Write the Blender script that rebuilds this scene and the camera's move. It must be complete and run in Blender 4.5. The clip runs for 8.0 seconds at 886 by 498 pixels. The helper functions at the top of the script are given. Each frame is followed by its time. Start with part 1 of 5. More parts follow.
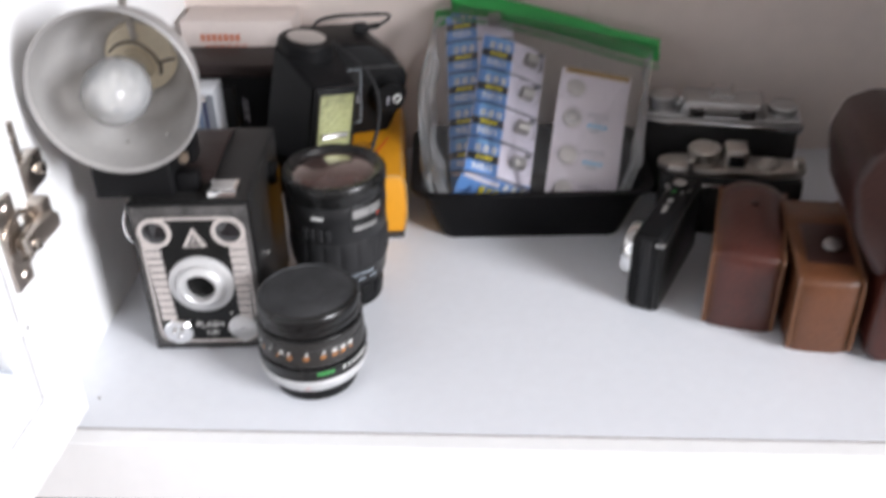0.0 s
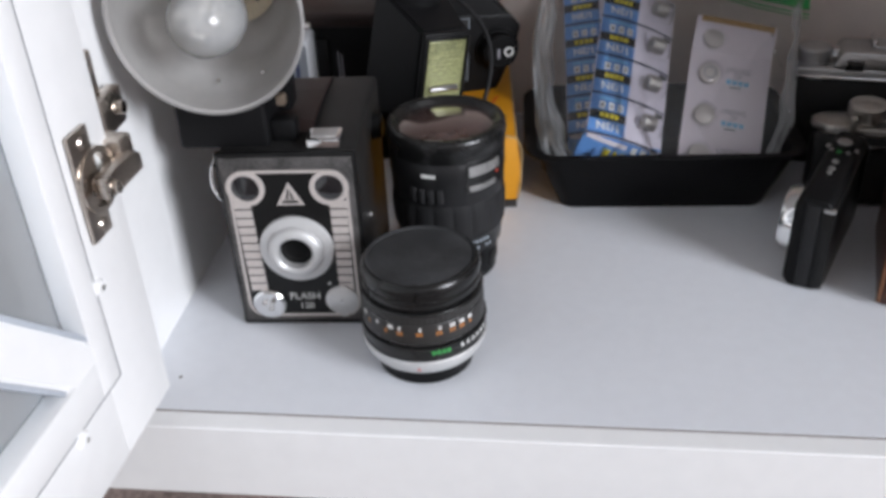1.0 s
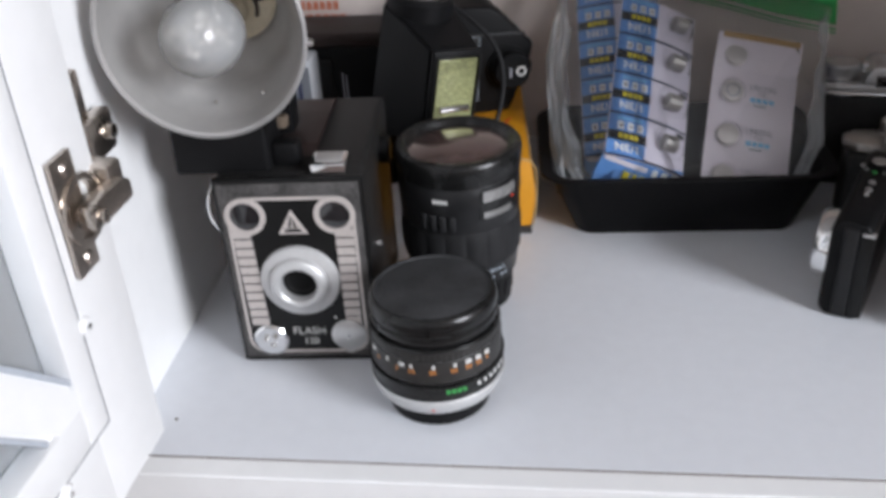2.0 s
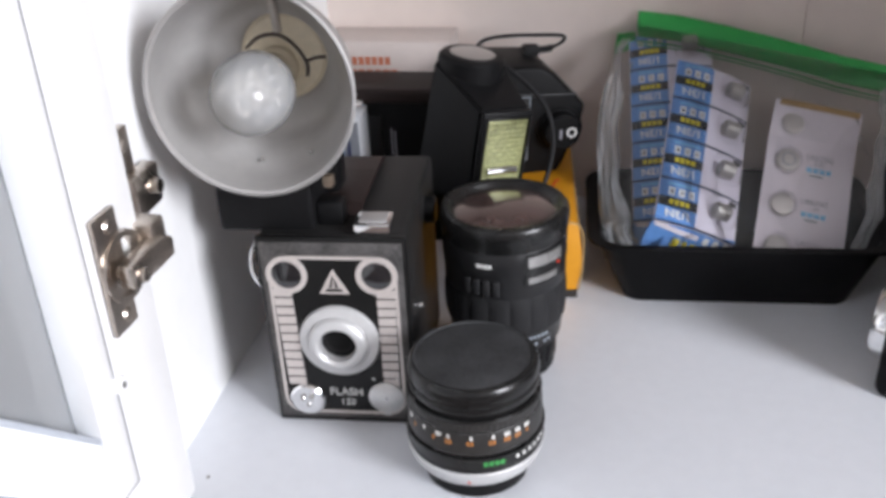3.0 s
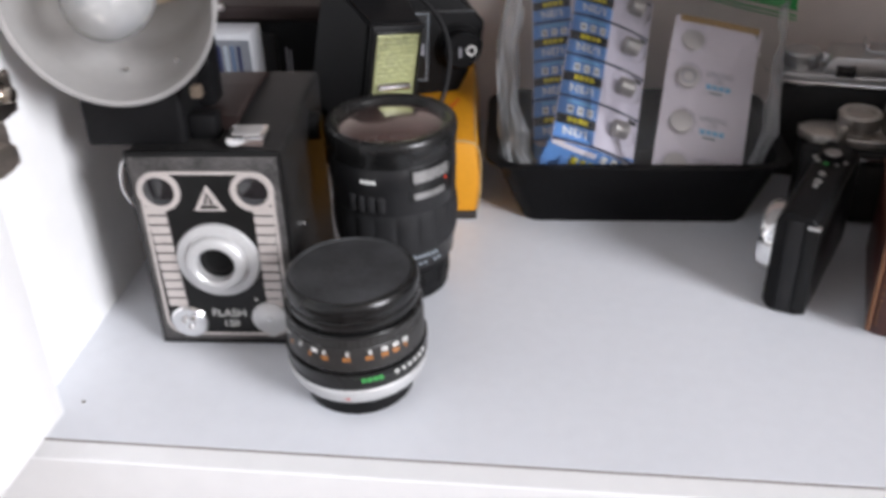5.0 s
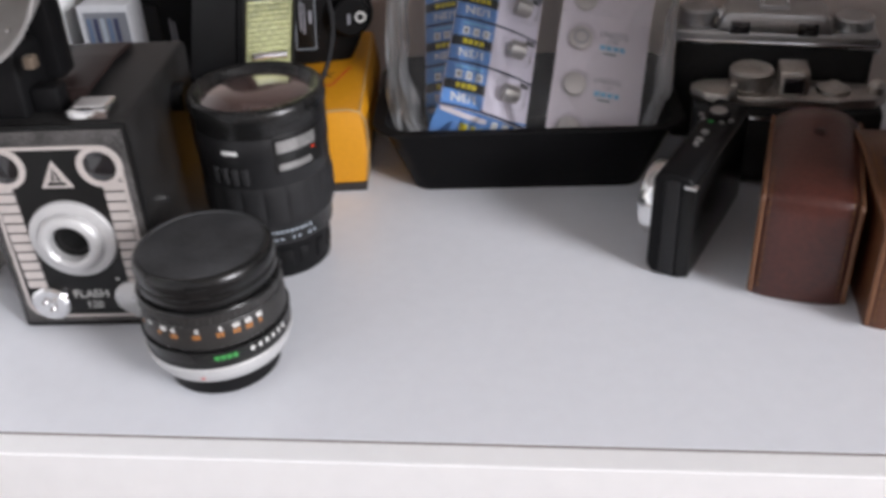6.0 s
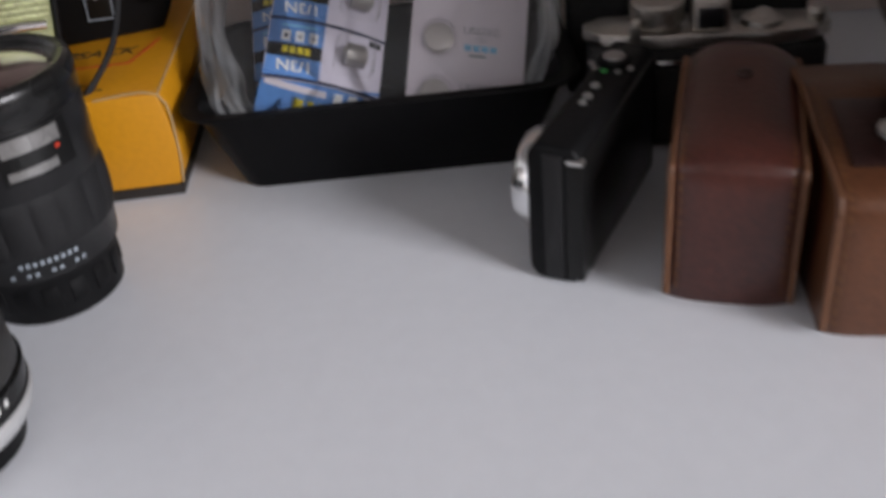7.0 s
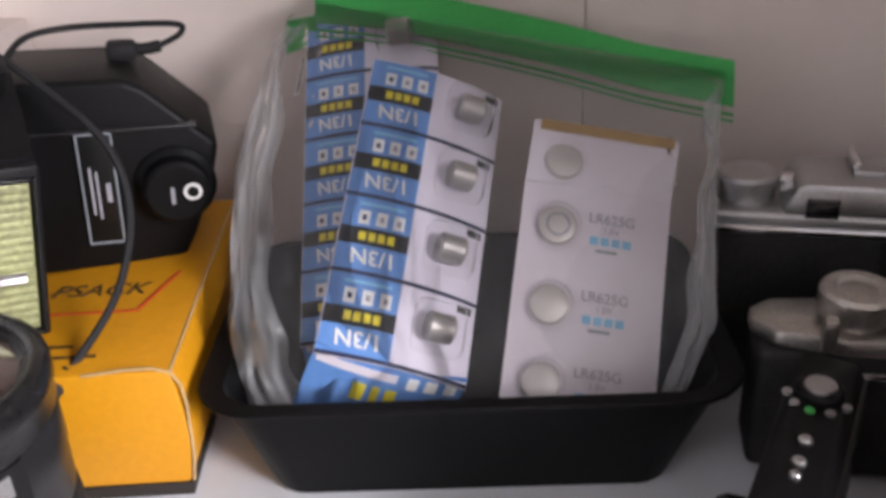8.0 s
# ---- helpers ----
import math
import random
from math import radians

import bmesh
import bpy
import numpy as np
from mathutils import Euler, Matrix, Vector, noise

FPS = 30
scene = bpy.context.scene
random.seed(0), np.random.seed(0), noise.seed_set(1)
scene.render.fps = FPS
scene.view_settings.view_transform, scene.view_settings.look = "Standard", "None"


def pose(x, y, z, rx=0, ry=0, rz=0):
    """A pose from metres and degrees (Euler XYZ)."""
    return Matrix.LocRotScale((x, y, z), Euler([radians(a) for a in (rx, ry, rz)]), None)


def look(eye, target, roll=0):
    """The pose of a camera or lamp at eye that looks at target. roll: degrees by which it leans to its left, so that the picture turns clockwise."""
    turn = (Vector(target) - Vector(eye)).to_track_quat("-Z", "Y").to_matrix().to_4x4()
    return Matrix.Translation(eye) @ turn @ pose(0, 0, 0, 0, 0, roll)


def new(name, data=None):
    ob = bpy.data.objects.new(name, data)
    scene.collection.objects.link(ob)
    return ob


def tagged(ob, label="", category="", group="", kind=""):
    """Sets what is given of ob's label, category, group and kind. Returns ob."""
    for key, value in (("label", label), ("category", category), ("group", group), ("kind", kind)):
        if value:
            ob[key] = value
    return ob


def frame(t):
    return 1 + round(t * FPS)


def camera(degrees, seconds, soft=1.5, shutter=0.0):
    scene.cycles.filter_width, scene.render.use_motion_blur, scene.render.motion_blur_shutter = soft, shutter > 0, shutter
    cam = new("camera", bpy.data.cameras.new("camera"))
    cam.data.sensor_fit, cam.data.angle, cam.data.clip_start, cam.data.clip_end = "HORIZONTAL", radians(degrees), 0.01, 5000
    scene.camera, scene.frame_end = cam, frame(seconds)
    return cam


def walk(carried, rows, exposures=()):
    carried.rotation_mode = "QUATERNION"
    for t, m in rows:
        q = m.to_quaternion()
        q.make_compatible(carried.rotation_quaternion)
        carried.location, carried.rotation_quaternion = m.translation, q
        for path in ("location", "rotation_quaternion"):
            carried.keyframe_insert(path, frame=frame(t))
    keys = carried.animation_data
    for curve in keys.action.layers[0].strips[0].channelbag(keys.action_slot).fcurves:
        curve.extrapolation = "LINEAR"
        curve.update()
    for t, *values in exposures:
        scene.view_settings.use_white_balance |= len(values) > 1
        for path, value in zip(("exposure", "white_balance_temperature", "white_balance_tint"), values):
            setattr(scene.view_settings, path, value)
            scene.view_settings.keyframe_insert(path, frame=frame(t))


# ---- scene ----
cam = camera(50.0, 8.0, soft=3.7, shutter=0.5)
PATH = [
    (0, (0.251, -0.423, 0.405), (0.151, 1.258, -0.675), -1.4),
    (0.2, (0.2364, -0.4097, 0.3806), (0.1091, 1.2539, -0.7223), -1.79),
    (0.5, (0.219, -0.391, 0.353), (0.017, 1.262, -0.753), -3.0),
    (0.7, (0.2126, -0.3802, 0.3449), (-0.0114, 1.3090, -0.7021), -3.14),
    (1, (0.208, -0.367, 0.34), (-0.022, 1.308, -0.728), -3.1),
    (1.2, (0.2055, -0.3600, 0.3349), (-0.0015, 1.3296, -0.7150), -2.65),
    (1.5, (0.202, -0.351, 0.327), (-0.034, 1.335, -0.722), -3.2),
    (1.7, (0.2004, -0.3451, 0.3246), (-0.0160, 1.3533, -0.7091), -3.00),
    (2, (0.199, -0.337, 0.324), (-0.04, 1.365, -0.698), -3.7),
    (2.2, (0.1985, -0.3327, 0.3243), (-0.0730, 1.3921, -0.6510), -4.08),
    (3.3, (0.1976, -0.3231, 0.3297), (-0.1531, 1.4092, -0.6062), -2.50),
    (3.5, (0.197, -0.323, 0.33), (-0.163, 1.4, -0.62), -2.4),
    (4, (0.193, -0.324, 0.33), (-0.167, 1.392, -0.633), -2.3),
    (4.5, (0.204, -0.321, 0.321), (-0.123, 1.4, -0.644), -2.6),
    (4.8, (0.2198, -0.3193, 0.3118), (-0.0593, 1.4093, -0.6546), -2.33),
    (5, (0.231, -0.316, 0.308), (0.006, 1.377, -0.733), -2.0),
    (5.2, (0.241, -0.31, 0.307), (0.014, 1.378, -0.741), -2.8),
    (6.3, (0.304, -0.289, 0.29), (0.118, 1.38, -0.796), -3.2),
    (6.5, (0.317, -0.272, 0.285), (0.106, 1.398, -0.796), -3.4),
    (6.6, (0.3294, -0.2545, 0.2737), (0.1662, 1.4043, -0.8316), -3.17),
    (6.7, (0.3415, -0.2334, 0.2583), (0.1748, 1.4216, -0.8522), -4.66),
    (6.8, (0.347, -0.213, 0.244), (0.207, 1.452, -0.854), -5.6),
    (7, (0.338, -0.18, 0.231), (0.209, 1.469, -0.894), -6.7),
    (7.2, (0.324, -0.135, 0.23), (0.219, 1.557, -0.832), -4.0),
    (7.3, (0.32, -0.104, 0.222), (0.199, 1.622, -0.78), -2.4),
    (7.5, (0.308, -0.058, 0.234), (0.18, 1.676, -0.755), -3.5),
    (8, (0.296, -0.038, 0.237), (0.17, 1.731, -0.688), -2.8),
]
EXPOSURES = [
    (0.0, -0.16, 6500, 13), (0.5, -0.42, 6400, 12), (1.0, -0.70, 6350, 12), (1.5, -0.75, 6350, 12), (2.0, -0.66, 6350, 12),
    (3.5, -0.33, 6450, 14), (4.5, -0.33, 6450, 14), (5.0, -0.38, 6500, 14), (6.5, -0.74, 6600, 15), (7.0, -0.95, 6600, 15), (7.5, -0.50, 6750, 18), (8.0, -0.04, 6700, 19),
]
walk(cam, [(t, look(eye, target, roll)) for t, eye, target, roll in PATH], EXPOSURES)

# ---- light ----
world = bpy.data.worlds.new("sky")
scene.world = world
world.use_nodes = True
wn = world.node_tree
sky = wn.nodes.new("ShaderNodeTexSky")
sky.sky_type, sky.sun_disc = "NISHITA", False
sky.sun_elevation, sky.sun_rotation = radians(38), radians(120)
wn.links.new(sky.outputs[0], wn.nodes["Background"].inputs[0])
wn.nodes["Background"].inputs[1].default_value = 0.1


def area_lamp(name, at, target, width, height, watts, colour):
    data = bpy.data.lights.new(name, "AREA")
    data.shape, data.size, data.size_y, data.energy, data.color = "RECTANGLE", width, height, watts, colour
    ob = new(name, data)
    ob.matrix_world = look(at, target)
    return ob


area_lamp("window_daylight", (3.44, -2.16, 1.45), (0.1, 0.05, 0.10), 1.35, 1.60, 325, (0.93, 0.96, 1.0))
# Weak fill lamp added opposite the cabinet; no window is known there.
area_lamp("back_fill_light", (0.3, -3.55, 1.35), (0.3, 0.0, 0.6), 1.4, 1.2, 5, (1.0, 0.95, 0.90))


# ---- materials ----
def material(name, colour, rough=0.5, metal=0.0, vary=0.12, grain=60.0, bump=0.15, coat=0.0, dark=None, speckle=0.0, spec=0.5):
    m = bpy.data.materials.new(name)
    m.use_nodes = True
    n, l = m.node_tree.nodes, m.node_tree.links
    p = n["Principled BSDF"]
    co = n.new("ShaderNodeTexCoord")
    big, fine = n.new("ShaderNodeTexNoise"), n.new("ShaderNodeTexNoise")
    big.inputs["Scale"].default_value, big.inputs["Detail"].default_value = grain * 0.3, 4
    fine.inputs["Scale"].default_value, fine.inputs["Detail"].default_value = grain * 8, 3
    for t in (big, fine):
        l.new(co.outputs["Object"], t.inputs["Vector"])
    add = n.new("ShaderNodeMath")
    add.operation = "MULTIPLY_ADD"
    l.new(fine.outputs["Fac"], add.inputs[0])
    add.inputs[1].default_value = 0.5 + speckle
    half = n.new("ShaderNodeMath")
    half.operation = "MULTIPLY"
    l.new(big.outputs["Fac"], half.inputs[0])
    half.inputs[1].default_value = 0.5
    l.new(half.outputs[0], add.inputs[2])
    ramp = n.new("ShaderNodeValToRGB")
    low = dark or tuple(c * (1 - vary) for c in colour)
    high = tuple(min(1, c * (1 + vary * 0.7)) for c in colour)
    ramp.color_ramp.elements[0].position, ramp.color_ramp.elements[0].color = 0.33, (*low, 1)
    ramp.color_ramp.elements[1].position, ramp.color_ramp.elements[1].color = 0.67, (*high, 1)
    l.new(add.outputs[0], ramp.inputs[0])
    l.new(ramp.outputs[0], p.inputs["Base Color"])
    rr = n.new("ShaderNodeMapRange")
    rr.inputs["To Min"].default_value, rr.inputs["To Max"].default_value = max(0.02, rough - 0.1), min(1, rough + 0.12)
    l.new(big.outputs["Fac"], rr.inputs["Value"])
    l.new(rr.outputs[0], p.inputs["Roughness"])
    p.inputs["Metallic"].default_value = metal
    p.inputs["Coat Weight"].default_value = coat
    p.inputs["Coat Roughness"].default_value = 0.15
    p.inputs["Specular IOR Level"].default_value = spec
    if bump:
        b = n.new("ShaderNodeBump")
        b.inputs["Strength"].default_value, b.inputs["Distance"].default_value = bump, 0.0006
        l.new(fine.outputs["Fac"], b.inputs["Height"])
        l.new(b.outputs[0], p.inputs["Normal"])
    return m


def glass_material(name, tint, gloss_rough=0.03, milky=0.0, ior=1.45, relief=0.0):
    """A thin clear sheet: it lets light through, with gloss by Fresnel and a little haze of its own."""
    m = bpy.data.materials.new(name)
    m.use_nodes = True
    n, l = m.node_tree.nodes, m.node_tree.links
    n.remove(n["Principled BSDF"])
    clear, gloss, haze = n.new("ShaderNodeBsdfTransparent"), n.new("ShaderNodeBsdfGlossy"), n.new("ShaderNodeBsdfDiffuse")
    clear.inputs[0].default_value = (*tint, 1)
    gloss.inputs["Roughness"].default_value = gloss_rough
    haze.inputs[0].default_value = (0.8, 0.82, 0.84, 1)
    mix1, mix2, fres = n.new("ShaderNodeMixShader"), n.new("ShaderNodeMixShader"), n.new("ShaderNodeFresnel")
    fres.inputs[0].default_value = ior
    mix1.inputs[0].default_value = milky
    l.new(clear.outputs[0], mix1.inputs[1])
    l.new(haze.outputs[0], mix1.inputs[2])
    l.new(fres.outputs[0], mix2.inputs[0])
    l.new(mix1.outputs[0], mix2.inputs[1])
    l.new(gloss.outputs[0], mix2.inputs[2])
    if relief:
        co, t, b = n.new("ShaderNodeTexCoord"), n.new("ShaderNodeTexNoise"), n.new("ShaderNodeBump")
        t.inputs["Scale"].default_value, t.inputs["Detail"].default_value = 90, 2
        b.inputs["Strength"].default_value, b.inputs["Distance"].default_value = relief, 0.004
        l.new(co.outputs["Object"], t.inputs["Vector"])
        l.new(t.outputs["Fac"], b.inputs["Height"])
        for q in (gloss, fres):
            l.new(b.outputs[0], q.inputs["Normal"])
    l.new(mix2.outputs[0], n["Material Output"].inputs[0])
    return m


LAMINATE = material("white_laminate", (0.74, 0.76, 0.80), 0.30, vary=0.03, grain=14, bump=0.02)
PAINT = material("white_paint", (0.86, 0.86, 0.86), 0.42, vary=0.03, grain=10, bump=0.04)
BACKING = material("back_panel_white", (0.83, 0.725, 0.665), 0.6, vary=0.04, grain=8, bump=0.03)
ROOM = material("room_plaster", (0.50, 0.47, 0.44), 0.85, vary=0.05, grain=5, bump=0.2)
CARPET = material("brown_carpet", (0.23, 0.18, 0.165), 0.95, vary=0.5, grain=45, bump=1.0, dark=(0.05, 0.04, 0.036), spec=0.1)
JOINT = material("grey_bead_joint", (0.20, 0.21, 0.23), 0.7, vary=0.1)
GROOVE = material("joint_shadow_gap", (0.15, 0.115, 0.10), 0.8, vary=0.1)
SHADED_CHAMFER = material("grey_blue_chamfer_shade", (0.50, 0.54, 0.60), 0.5, vary=0.1, grain=30)
PANE = glass_material("door_glass", (0.70, 0.79, 0.86), 0.05, 0.36)
NICKEL = material("nickel_plated_steel", (0.62, 0.56, 0.50), 0.28, 1.0, vary=0.25, grain=90, bump=0.1)
CHROME = material("polished_chrome", (0.80, 0.80, 0.80), 0.14, 1.0, vary=0.08, grain=60, bump=0.03)
SATIN = material("satin_chrome", (0.66, 0.66, 0.65), 0.36, 1.0, vary=0.12, grain=80, bump=0.12)
# Satin chrome with a darker colour, for the dark surroundings it reflects.
DIM_CHROME = material("dim_reflection_chrome", (0.48, 0.48, 0.48), 0.34, 1.0, vary=0.2, grain=120, bump=0.15)
OLD_CHROME = material("aged_chrome", (0.52, 0.49, 0.45), 0.34, 1.0, vary=0.3, grain=70, bump=0.25)
ALU = material("spun_aluminium", (0.47, 0.46, 0.45), 0.5, 0.55, vary=0.05, grain=30, bump=0.02)
LENS_ALU = material("brushed_pale_aluminium", (0.60, 0.60, 0.60), 0.42, 0.4, vary=0.06, grain=60, bump=0.05)
ALU_PLATE = material("silvered_face_plate", (0.62, 0.57, 0.54), 0.42, 0.35, vary=0.12, grain=90, bump=0.1)
LEATHERETTE = material("black_leatherette", (0.016, 0.0155, 0.0155), 0.52, vary=0.8, grain=120, bump=0.9, spec=0.30)
BLACK_ENAMEL = material("black_enamel", (0.008, 0.008, 0.008), 0.3, vary=0.2, grain=30, bump=0.03, spec=0.28)
BLACK_PLASTIC = material("black_plastic", (0.0055, 0.0055, 0.006), 0.48, vary=0.3, grain=60, bump=0.2, spec=0.16)
SATIN_BLACK = material("satin_black_metal", (0.018, 0.018, 0.019), 0.34, 0.1, vary=0.3, grain=150, bump=0.15, spec=0.28)
SCUFFED = material("scuffed_leatherette", (0.085, 0.080, 0.078), 0.5, vary=0.9, grain=150, bump=1.0, dark=(0.006, 0.006, 0.006), spec=0.4)
BARREL_GLOSS = material("glossy_black_barrel", (0.010, 0.010, 0.010), 0.26, vary=0.4, grain=90, bump=0.06, spec=0.4)
DUSTY = material("dusty_dark_grey_disc", (0.040, 0.041, 0.043), 0.55, vary=0.85, grain=160, bump=0.25, spec=0.3)
RUBBER = material("black_rubber", (0.015, 0.015, 0.016), 0.65, vary=0.35, grain=150, bump=0.35, spec=0.28)
TRAY = material("black_tray_plastic", (0.0035, 0.0035, 0.004), 0.45, vary=0.3, grain=40, bump=0.15, spec=0.16)
YELLOW = material("yellow_card", (0.62, 0.265, 0.0045), 0.5, vary=0.10, grain=40, bump=0.1)
CARD_EDGE = material("worn_card_edge", (0.50, 0.33, 0.15), 0.8, vary=0.3, grain=120, bump=0.3)
CARD_BLACK = material("black_card", (0.02, 0.015, 0.012), 0.6, vary=0.3)
RED_INK = material("red_ink", (0.62, 0.05, 0.02), 0.5, vary=0.1)
DARK_INK = material("dark_ink", (0.06, 0.035, 0.01), 0.6, vary=0.1)
ORANGE_INK = material("orange_ink", (0.55, 0.17, 0.09), 0.55, vary=0.1)
WHITE_INK = material("white_ink", (0.82, 0.82, 0.80), 0.5, vary=0.06)
AMBER_INK = material("amber_ink", (0.46, 0.18, 0.045), 0.5, vary=0.15)
GREEN_INK = material("green_ink", (0.05, 0.34, 0.08), 0.5, vary=0.1)
BLUE_CARD = material("blue_printed_card", (0.13, 0.30, 0.66), 0.35, vary=0.12, grain=40, bump=0.03, coat=0.3)
LILAC_CARD = material("pale_lilac_card", (0.74, 0.70, 0.80), 0.35, vary=0.05, grain=30, bump=0.03, coat=0.3)
PINK_CARD = material("pale_pink_card", (0.80, 0.74, 0.80), 0.4, vary=0.04, grain=30, bump=0.03, coat=0.2)
NAVY_INK = material("navy_ink", (0.02, 0.025, 0.07), 0.4, vary=0.1)
BLACK_INK = material("black_ink", (0.012, 0.012, 0.012), 0.4, vary=0.1)
YELLOW_INK = material("yellow_ink", (0.80, 0.66, 0.03), 0.5, vary=0.1)
GREY_INK = material("grey_ink", (0.34, 0.34, 0.38), 0.6, vary=0.1)
CYAN_INK = material("cyan_ink", (0.25, 0.58, 0.80), 0.5, vary=0.1)
CELL = material("battery_steel", (0.42, 0.40, 0.38), 0.46, 0.6, vary=0.15, grain=90, bump=0.08)
GREEN_ZIP = material("green_zip_plastic", (0.025, 0.40, 0.075), 0.42, vary=0.15, grain=60, bump=0.15)
FOLDED_FILM = glass_material("folded_bag_film", (0.97, 0.97, 0.97), 0.18, 0.30, 1.42)
FILM = glass_material("clear_bag_film", (0.99, 0.99, 0.99), 0.12, 0.025, 1.28)
CLEAR = glass_material("clear_blister_plastic", (0.995, 0.995, 0.995), 0.16, 0.02, 1.06)
BULB = glass_material("clear_bulb_glass", (0.97, 0.96, 0.94), 0.05, 0.34, 1.5, 0.05)
BUTTON = material("dull_button_steel", (0.62, 0.59, 0.57), 0.42, 0.45, vary=0.08, grain=60, bump=0.05)
SMOKE = material("smoky_scale_window", (0.20, 0.195, 0.19), 0.25, 0.2, vary=0.3, grain=120, bump=0.05, coat=0.6)
FOIL = material("crumpled_bulb_foil", (0.84, 0.80, 0.74), 0.45, 0.45, vary=0.3, grain=200, bump=1.0)
BRASS = material("dull_brass", (0.15, 0.115, 0.085), 0.5, 0.3, vary=0.15)
CREAM = material("cream_bakelite", (0.74, 0.66, 0.50), 0.45, vary=0.1, grain=40, bump=0.05)
WIRE = material("dark_wire", (0.05, 0.035, 0.03), 0.5, 0.3, vary=0.2)
BROWN = material("brown_leather", (0.072, 0.0195, 0.0135), 0.34, vary=0.35, grain=45, bump=0.35, coat=0.15)
DARK_BROWN = material("dark_oxblood_leather", (0.034, 0.0115, 0.009), 0.4, vary=0.35, grain=45, bump=0.35, coat=0.1)
TAN = material("tan_leather", (0.125, 0.045, 0.018), 0.42, vary=0.3, grain=50, bump=0.35, coat=0.1)
EDGE_TAN = material("raw_leather_edge", (0.15, 0.062, 0.026), 0.6, vary=0.3, grain=90, bump=0.4)
STITCH = material("yellow_stitching", (0.24, 0.11, 0.03), 0.7, vary=0.2)
LENS_GLASS = material("coated_front_element", (0.075, 0.045, 0.040), 0.06, 0.0, vary=0.25, grain=20, bump=0.0, coat=1.0)
BLACK_DEPTH = material("matt_black_inside", (0.004, 0.004, 0.004), 0.55, vary=0.2, spec=0.2)
DARK_GLASS = material("dark_window_glass", (0.010, 0.010, 0.012), 0.05, 0.0, vary=0.1, bump=0.0, coat=1.0)
# Mottled yellow-green colour paints the greenery reflected in the flash window.
FRESNEL_LENS = material("flash_window_reflection", (0.27, 0.28, 0.125), 0.36, 0.5, vary=0.6, grain=60, bump=0.3, coat=0.8)
WHITE_BOX = material("white_printed_carton", (0.64, 0.56, 0.52), 0.55, vary=0.05, grain=20, bump=0.05)
PALE_CARD = material("dull_white_card", (0.46, 0.47, 0.49), 0.6, vary=0.08, grain=30, bump=0.05)
GREY_CARD = material("grey_card", (0.16, 0.17, 0.19), 0.5, vary=0.1, grain=40)
STEEL_INK = material("steel_blue_ink", (0.08, 0.12, 0.20), 0.4, vary=0.1)
CYAN_GREY = material("pale_blue_grey_ink", (0.30, 0.34, 0.38), 0.4, vary=0.1)
GREY_BARREL = material("worn_grey_black_barrel", (0.030, 0.029, 0.028), 0.42, 0.1, vary=0.35, grain=70, bump=0.12)
BROWN_VINYL = material("dark_brown_vinyl", (0.020, 0.012, 0.011), 0.5, vary=0.3, grain=70, bump=0.3, spec=0.28)


# ---- building helpers ----
def part(name, bm, mat, parent=None, label="", smooth=True, angle=35):
    mesh = bpy.data.meshes.new(name)
    bmesh.ops.recalc_face_normals(bm, faces=bm.faces)
    if smooth:
        for f in bm.faces:
            f.smooth = True
        for e in bm.edges:
            e.smooth = len(e.link_faces) == 2 and e.calc_face_angle(0) < radians(angle)
    bm.to_mesh(mesh)
    bm.free()
    mesh.materials.append(mat)
    ob = new(name, mesh)
    if parent:
        ob.parent = parent
    if label:
        ob["label"] = label
    return ob


def thing(name, m, label, category, group="", kind=""):
    ob = new(name)
    ob.empty_display_size = 0.02
    ob.matrix_world = m
    return tagged(ob, label, category, group, kind)


def block(x0, x1, y0, y1, z0, z1, bevel=0.0, seg=2, bm=None):
    bm = bm or bmesh.new()
    r = bmesh.ops.create_cube(bm, size=1.0)
    vs = r["verts"]
    for v in vs:
        v.co = Vector(((x0 + x1) / 2 + v.co.x * (x1 - x0), (y0 + y1) / 2 + v.co.y * (y1 - y0), (z0 + z1) / 2 + v.co.z * (z1 - z0)))
    if bevel:
        es = list({e for v in vs for e in v.link_edges})
        bmesh.ops.bevel(bm, geom=es, offset=bevel, segments=seg, affect="EDGES", profile=0.5)
    return bm


def prism(points, lo, hi, axis="y", bevel=0.0, seg=2):
    """A polygon, given in the two other axes, drawn out along an axis."""
    bm = bmesh.new()

    def place(a, b, c):
        return {"x": (c, a, b), "y": (a, c, b), "z": (a, b, c)}[axis]
    low = [bm.verts.new(place(a, b, lo)) for a, b in points]
    high = [bm.verts.new(place(a, b, hi)) for a, b in points]
    k = len(points)
    bm.faces.new(low)
    bm.faces.new(high[::-1])
    for i in range(k):
        bm.faces.new((low[i], high[i], high[(i + 1) % k], low[(i + 1) % k]))
    bmesh.ops.recalc_face_normals(bm, faces=bm.faces)
    if bevel:
        bmesh.ops.bevel(bm, geom=list(bm.edges), offset=bevel, segments=seg, affect="EDGES", profile=0.5)
    return bm


